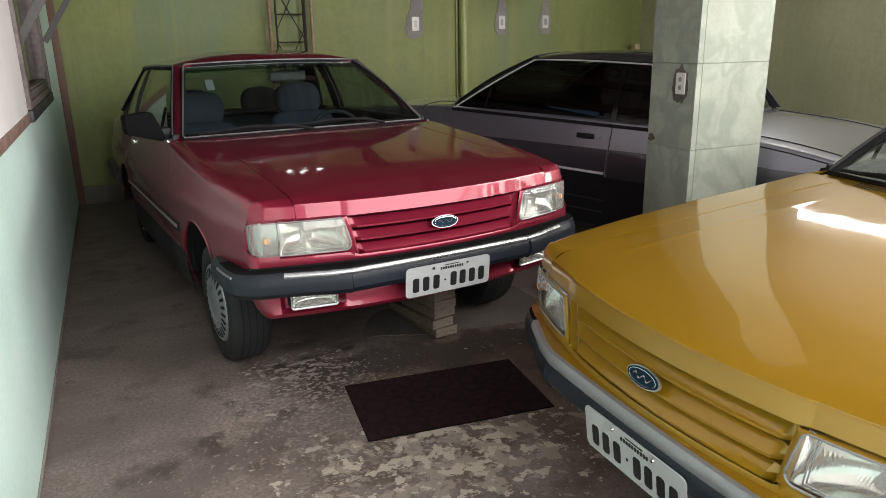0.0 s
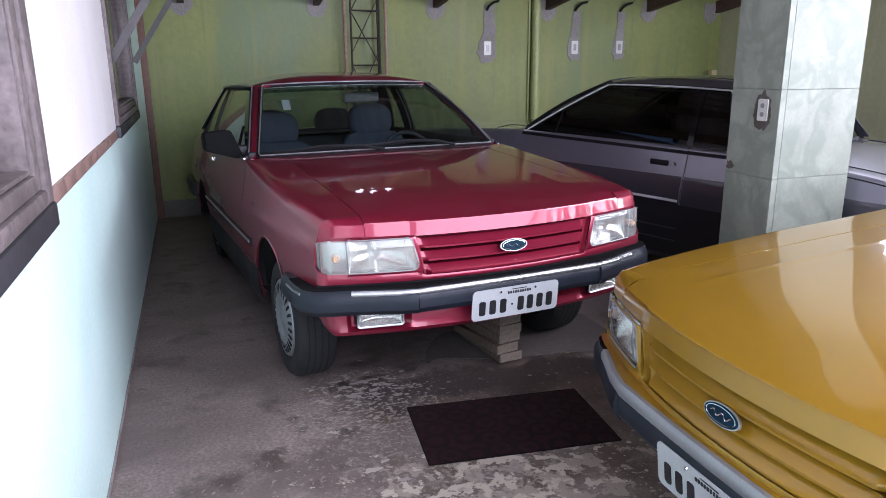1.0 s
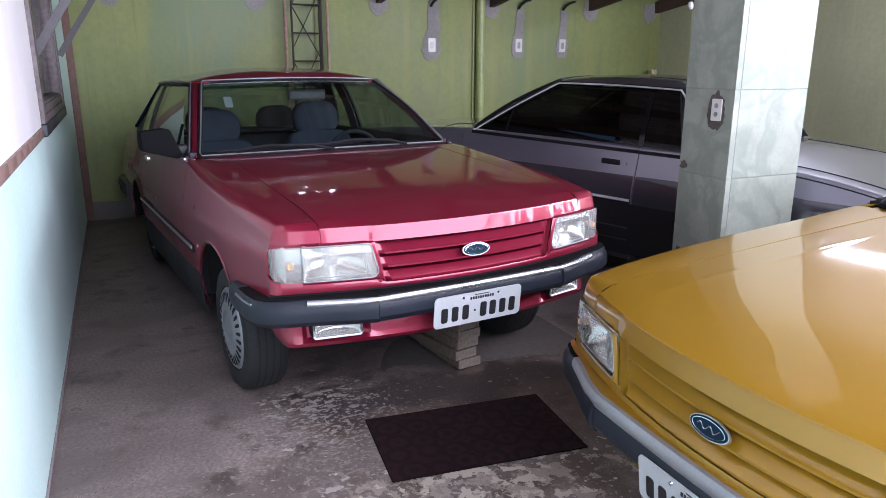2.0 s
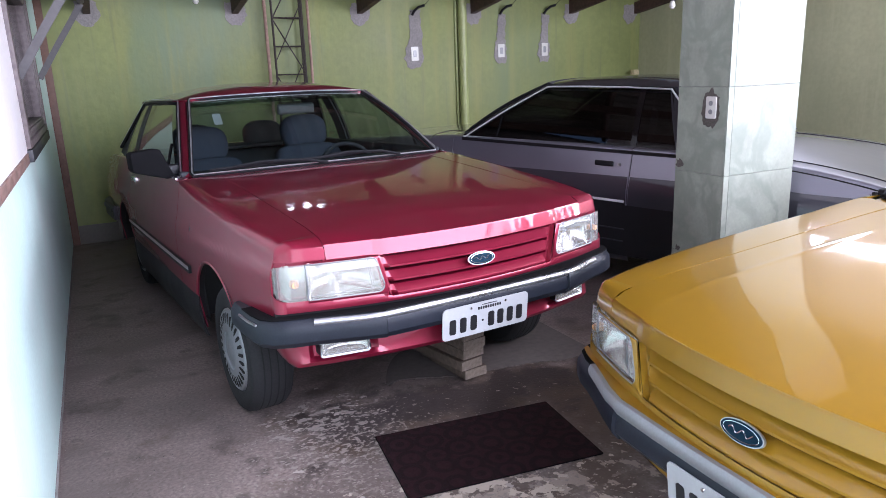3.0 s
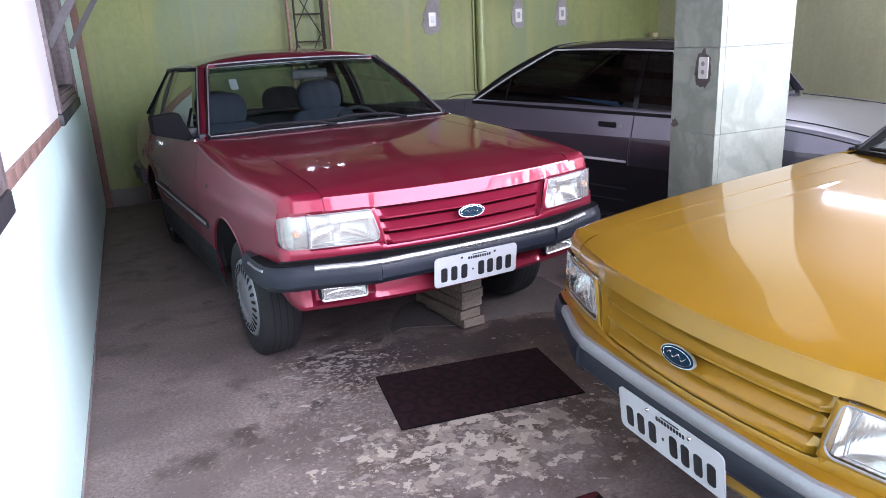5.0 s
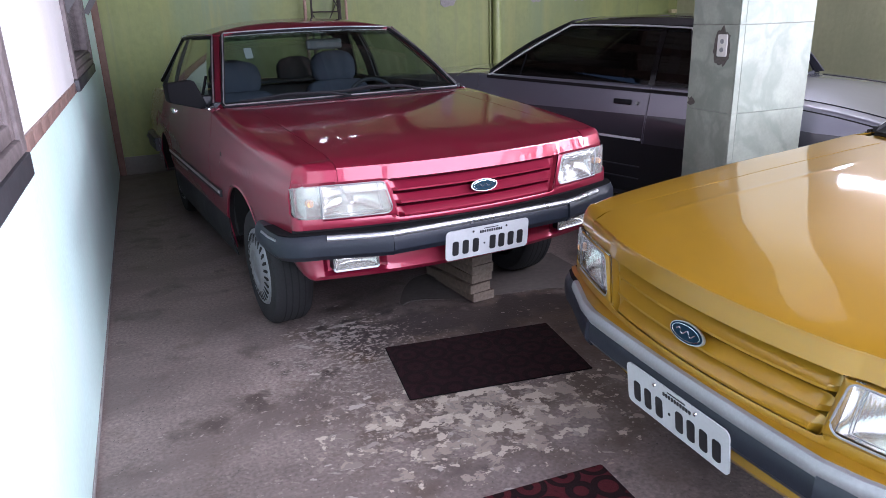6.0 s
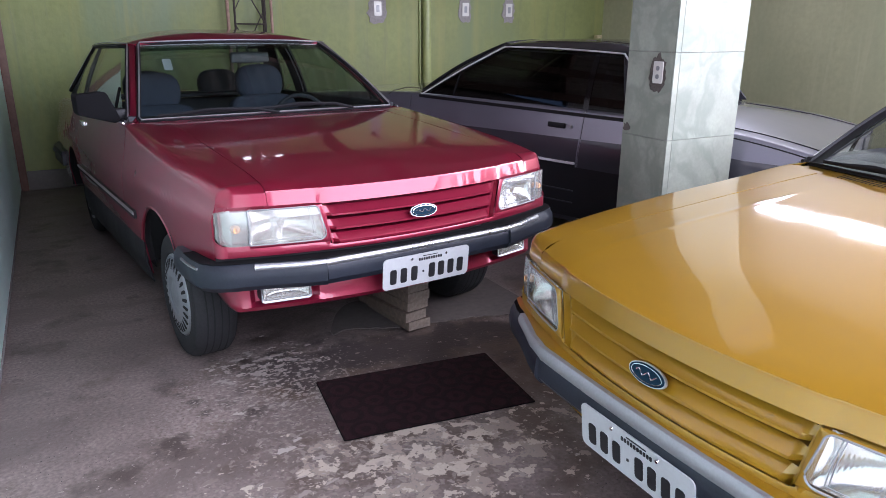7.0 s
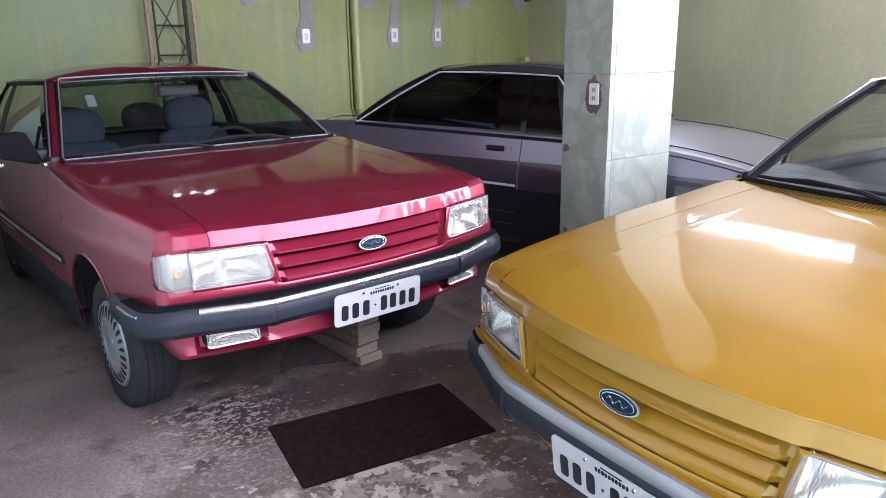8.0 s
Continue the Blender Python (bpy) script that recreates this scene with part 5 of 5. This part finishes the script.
for x in (0.405, 1.685, 2.95, 4.28, 5.61, 6.50):
    blotch("cement_patch", x, 2.03, [(-0.10, -0.03), (-0.03, -0.10), (0.05, -0.09), (0.11, 0.0), (0.09, 0.12), (-0.09, 0.12)], "rough grey cement patch round a rafter's end")
for x, z in ((3.548, 1.634), (4.634, 1.643), (5.227, 1.645)):
    blotch("cement_patch", x, z, [(-0.10, 0.06), (-0.12, -0.05), (-0.07, -0.15), (0.06, -0.15), (0.11, -0.06), (0.10, 0.12), (0.085, 0.46), (-0.035, 0.46), (-0.05, 0.16)] if x < 4 else [(-0.08, 0.06), (-0.09, -0.05), (-0.05, -0.14), (0.06, -0.14), (0.08, 0.0), (0.06, 0.14), (0.07, 0.40), (-0.03, 0.40), (-0.045, 0.16)], "grey cement strip left over a buried conduit")
    so = tagged(part("wall_socket", moved(prism(rounded(0.085, 0.145, 0.008, 3), 0.012), pose(x, 4.732, z)), WHITEPL), "small white socket plate on a cement patch", "socket", "back wall sockets")
    part("socket_insert", moved(prism(rounded(0.036, 0.07, 0.006, 3), 0.004), pose(x, 4.7295, z)), GREYSTRIP, so)
    co = tagged(part("conduit_stub", tube([(x - 0.01, 4.735, z + 0.40), (x, 4.70, z + 0.44), (x + 0.04, 4.67, z + 0.475), (x + 0.10, 4.66, z + 0.49)], 0.014, 8), BLACK), "short black conduit bent out of the wall", "conduit", "conduit stubs")
    part("wire", tube([(x + 0.10, 4.66, z + 0.49), (x + 0.14, 4.64, z + 0.54), (x + 0.22, 4.62, z + 0.57)], 0.003, 5), BLACK, co)

# drainpipe
dp = tagged(new("drainpipe"), "green-painted drainpipe clamped to the back wall", "pipe")
part("pipe", tube([(4.118, 4.695, 0.0), (4.118, 4.695, 1.2), (4.118, 4.695, 2.25)], 0.05, 20), GREENPIPE, dp)
part("thin_pipe", tube([(4.053, 4.735, 0.0), (4.053, 4.735, 2.2)], 0.012, 8), GREENPIPE, dp)
for z in (0.6, 1.9):
    part("clamp", lathe([(-0.015, 0.053), (0.015, 0.053), (0.015, 0.049), (-0.015, 0.049), (-0.015, 0.053)], 20), GREENPIPE, dp).matrix_basis = pose(4.118, 4.695, z, 0, 90)

# lattice mast
mast = tagged(new("lattice_mast"), "dark steel lattice mast beside a faded pole", "mast")
legs = [(1.99, 4.55), (2.28, 4.55), (2.30, 4.69)]
for x, y in legs:
    part("leg", tube([(x, y, 0), (x, y, 2.3)], 0.011, 8), STEEL, mast)
for i in range(9):
    z = 0.14 + 0.265 * i
    if z < 2.28:
        for (xa, ya), (xb, yb) in ((legs[0], legs[1]), (legs[1], legs[2]), (legs[2], legs[0])):
            part("rung", tube([(xa, ya, z), (xb, yb, z)], 0.0075, 6), STEEL, mast)
for i in range(4):
    z = 1.985 - 0.53 * i
    part("brace", tube([(legs[0][0], legs[0][1], z), (legs[1][0], legs[1][1], z - 0.52)], 0.0065, 6), STEEL, mast)
    part("brace", tube([(legs[2][0], legs[2][1], z + 0.13), (legs[0][0], legs[0][1], z - 0.40)], 0.005, 6), STEEL, mast)
part("brace", tube([(legs[0][0], legs[0][1], 1.99), (2.17, legs[0][1], 2.29)], 0.0065, 6), STEEL, mast)
tagged(part("pole", tube([(1.955, 4.68, 0), (1.955, 4.68, 2.3)], 0.016, 12), PINKPOLE), "faded pinkish pole beside the steel mast", "pole", "back wall poles")
tagged(part("pole", tube([(2.385, 4.70, 0), (2.385, 4.70, 2.3)], 0.014, 12), PINKPOLE), "thin faded pole beside the steel mast", "pole", "back wall poles")
tagged(part("timber_post", box(6.44, 4.56, 0, 6.52, 4.63, 1.37, 0.006), mat("pale_post_wood", (0.45, 0.38, 0.22), 0.7, grain=0.2, scale=40, stain=0.2)), "pale timber post leaning in the corner", "post")

# lamp holders under the rafters
for x, y, z in ((1.29, 4.4, 2.12), (5.06, 2.5, 1.925)):
    lh = tagged(new("lamp_holder"), "white lamp holder with a bare bulb", "lamp", "lamp holders")
    part("bulb", moved(lathe([(0, 0.0), (0.006, 0.016), (0.025, 0.028), (0.05, 0.024), (0.07, 0.014)], 20), pose(x, y, z - 0.02, 0, -90)), WHITEPL, lh)
    part("socket", moved(lathe([(0.07, 0.02), (0.11, 0.02), (0.112, 0)], 16), pose(x, y, z - 0.02, 0, -90)), BLACK, lh)
    part("cord", tube([(x, y, z + 0.085), (x, y, roof_z(y) - 0.02)], 0.004, 6), BLACK, lh)

# pillar with tiles
pil = structure("pillar", box(3.09, 0.019, 0, 3.569, 0.334, roof_z(0.2) - 0.03), MORTAR, "square pillar clad in pale green marble tiles", "pillar")
zs = [0.0] + [0.03 + 0.434 * k for k in range(1, 7)]
for z0, z1 in zip(zs, zs[1:]):
    for x0, y0, x1, y1 in ((3.082, 0.011, 3.117, 0.0185), (3.1185, 0.011, 3.577, 0.0185), (3.082, 0.02, 3.0895, 0.342), (3.5695, 0.02, 3.577, 0.342), (3.091, 0.3345, 3.568, 0.342)):
        part("tile", box(x0, y0, z0 + 0.001, x1, y1, z1 - 0.001, 0.001, 1), MARBLE, pil)
sk = tagged(part("wall_socket", moved(prism(rounded(0.064, 0.108, 0.008, 3), 0.01), pose(3.073, 0.112, 1.232, 0, 0, -90)), WHITEPL), "white double socket in a broken tile of the pillar", "socket")
for dz in (0.021, -0.021):
    part("outlet", moved(lathe([(0, 0.0125), (0.003, 0.0115), (0.003, 0)], 16), pose(3.0725, 0.112, 1.232 + dz, 0, 0, 180)), GREYSTRIP, sk)
rng = random.Random(4)
ring = [(0.056 * math.cos(a) * rng.uniform(0.85, 1.15), 0.092 * math.sin(a) * rng.uniform(0.85, 1.2)) for a in steps(0, 2 * math.pi * 29 / 30, 29)]
part("broken_edge", moved(prism(ring, 0.002), pose(3.0795, 0.117, 1.222, 0, 0, -90)), CHIP, sk)

# chips in the pillar's tiles
for y, z, r in ((0.312, 0.935, 0.034), (0.05, 0.02, 0.05), (0.30, 0.475, 0.022)):
    rng = random.Random(int(z * 1000))
    chip = [(r * rng.uniform(0.5, 1.0) * math.cos(a), 0.8 * r * rng.uniform(0.5, 1.1) * math.sin(a)) for a in steps(0, 2 * math.pi * 15 / 16, 15)]
    part("chip", moved(prism(chip, 0.003), pose(3.0805, y, z, 0, 0, -90)), CHIP, pil)

# doormats
for x, y, r, top_mat, tone in ((1.54, -0.278, -6.5, DOORMAT, "dark maroon"), (1.155, -1.355, -1.5, REDMAT, "dark red")):
    dm = tagged(part("doormat", moved(prism([(a, b) for a, b in rounded(0.79, 0.48, 0.008, 3)], 0.002), pose(0, 0, 0, 90)), FLATBLACK), tone + " doormat with scroll rings lying on concrete", "doormat", "doormats")
    dm.matrix_world = pose(x, y, 0.0025, 0, 0, r)
    part("woven_top", moved(prism([(a, b) for a, b in rounded(0.784, 0.474, 0.007, 3)], 0.002), pose(0, 0, 0.0025, 90)), top_mat, dm, "woven pile with scroll rings")

# timber blocks under the red car's nose
rng = random.Random(2)
for i in range(5):
    tb = tagged(new("timber_block"), "grey weathered timber block in a stack", "timber block", "timber blocks")
    tb.matrix_world = pose(1.80 + rng.uniform(-0.012, 0.012), 0.285 + 0.02 * (i == 2) + rng.uniform(-0.01, 0.01), 0.0075 + 0.051 * i, 0, 0, 11 + rng.uniform(-4, 4))
    part("beam", box(-0.065, 0, 0.001, 0.065, 0.40, 0.050, 0.004), BLOCKWOOD, tb)
    part("beam_end", box(-0.063, -0.003, 0.003, 0.063, 0.001, 0.048, 0.001, 1), ENDWOOD, tb)
# thin torn sheet under the red car, its ragged near edge running on past the stack
rng = random.Random(7)
edge = curve((0.0, 0.43), (0.06, 0.455), (0.14, 0.43), (0.30, 0.372), (0.48, 0.345), (0.70, 0.318), (0.94, 0.255), (1.10, 0.27))
jag = [rng.uniform(-0.007, 0.007) for _ in range(67)]
curl = lambda x, v: 0.004 + 0.014 * max(0, 1 - v * 9) ** 2 * max(0, 1 - x / 0.4) * (0.4 + 0.6 * math.sin(9 * x) ** 2)
tagged(part("floor_sheet", grid(lambda i, v: (1.41 + 1.10 * i / 66, (edge(1.10 * i / 66) + jag[i]) * (1 - v) + (0.80 - 0.33 * max(0, 1 - i / 16) ** 2) * v, curl(1.10 * i / 66, v)), list(range(67)), steps(0, 1, 14), 0.003), CARD), "thin torn grey sheet lying on the concrete under a car", "floor sheet")

# loose flakes and scabs of pale paint on the concrete
rng = random.Random(11)
bm = bmesh.new()


def flake(x, y, r, squash, turn, h):
    n = rng.randint(13, 19)
    ring, lobe = [], rng.uniform(0, 6)
    for k in range(n):
        a = 2 * math.pi * k / n
        q = r * (0.75 + 0.3 * math.sin(2 * a + lobe) + 0.2 * math.sin(5 * a + 2 * lobe)) * rng.uniform(0.72, 1.1)
        u, v = q * math.cos(a), q * squash * math.sin(a)
        ring.append((x + u * math.cos(turn) - v * math.sin(turn), y + u * math.sin(turn) + v * math.cos(turn)))
    top = [bm.verts.new((u, v, h)) for u, v in ring]
    low_ring = [bm.verts.new((u, v, 0.0)) for u, v in ring]
    bm.faces.new(top)
    for k in range(n):
        bm.faces.new((top[k], low_ring[k], low_ring[(k + 1) % n], top[(k + 1) % n]))


# (centre, spread, how many, usual radius)
for cx, cy, sx, sy, count, r in ((1.02, 0.33, 0.16, 0.10, 70, 0.011), (0.96, 0.0, 0.09, 0.12, 45, 0.012), (1.18, 0.28, 0.12, 0.10, 50, 0.008), (1.12, -0.42, 0.16, 0.12, 60, 0.012),
                                 (1.25, -0.72, 0.28, 0.12, 95, 0.012), (0.86, -0.55, 0.10, 0.18, 30, 0.016), (0.7, -0.3, 0.32, 0.45, 60, 0.005), (0.95, -0.95, 0.25, 0.2, 45, 0.011), (1.75, -0.55, 0.3, 0.3, 40, 0.005), (1.9, 0.15, 0.3, 0.12, 40, 0.006)):
    for _ in range(count):
        flake(rng.gauss(cx, sx), rng.gauss(cy, sy), r * rng.choice((0.35, 0.4, 0.5, 0.6, 0.8, 1.3, 1.8)), rng.uniform(0.35, 0.8), rng.uniform(-0.7, 0.5), rng.uniform(0.0006, 0.0011))
for x, y, r in ((0.83, -0.60, 0.042), (0.80, -0.78, 0.045), (0.92, -0.42, 0.04), (0.90, -0.69, 0.03), (0.73, -0.98, 0.06), (0.86, -0.74, 0.026)):
    flake(x, y, r, 0.7, rng.uniform(-0.6, 0.6), 0.001)
flakes = bpy.data.materials.new("pale_paint_flakes")
flakes.use_nodes = True
nt = flakes.node_tree
gi, ra = nt.nodes.new("ShaderNodeNewGeometry"), nt.nodes.new("ShaderNodeValToRGB")
ra.color_ramp.elements[0].color, ra.color_ramp.elements[1].color = (0.21, 0.17, 0.15, 1), (0.43, 0.38, 0.345, 1)
nt.links.new(gi.outputs["Random Per Island"], ra.inputs["Fac"])
nt.links.new(ra.outputs["Color"], nt.nodes["Principled BSDF"].inputs["Base Color"])
nt.nodes["Principled BSDF"].inputs["Roughness"].default_value = 0.75
tagged(part("paint_flakes", bm, flakes), "pale flakes of old floor paint scattered on concrete", "paint flakes", kind="stuff")

# aerial of the silver car
ae = part("aerial", tube([(0.77, 1.56, 0.955), (0.775, 1.42, 0.95), (0.78, 1.28, 0.915), (0.785, 1.2, 0.86)], 0.004, 6), CHROME, silver, "thin bent aerial with a knob")
part("knob", moved(lathe([(-0.012, 0), (-0.01, 0.009), (0.01, 0.009), (0.012, 0)], 12), pose(0.785, 1.2, 0.855, 0, 90)), CHROME, ae)
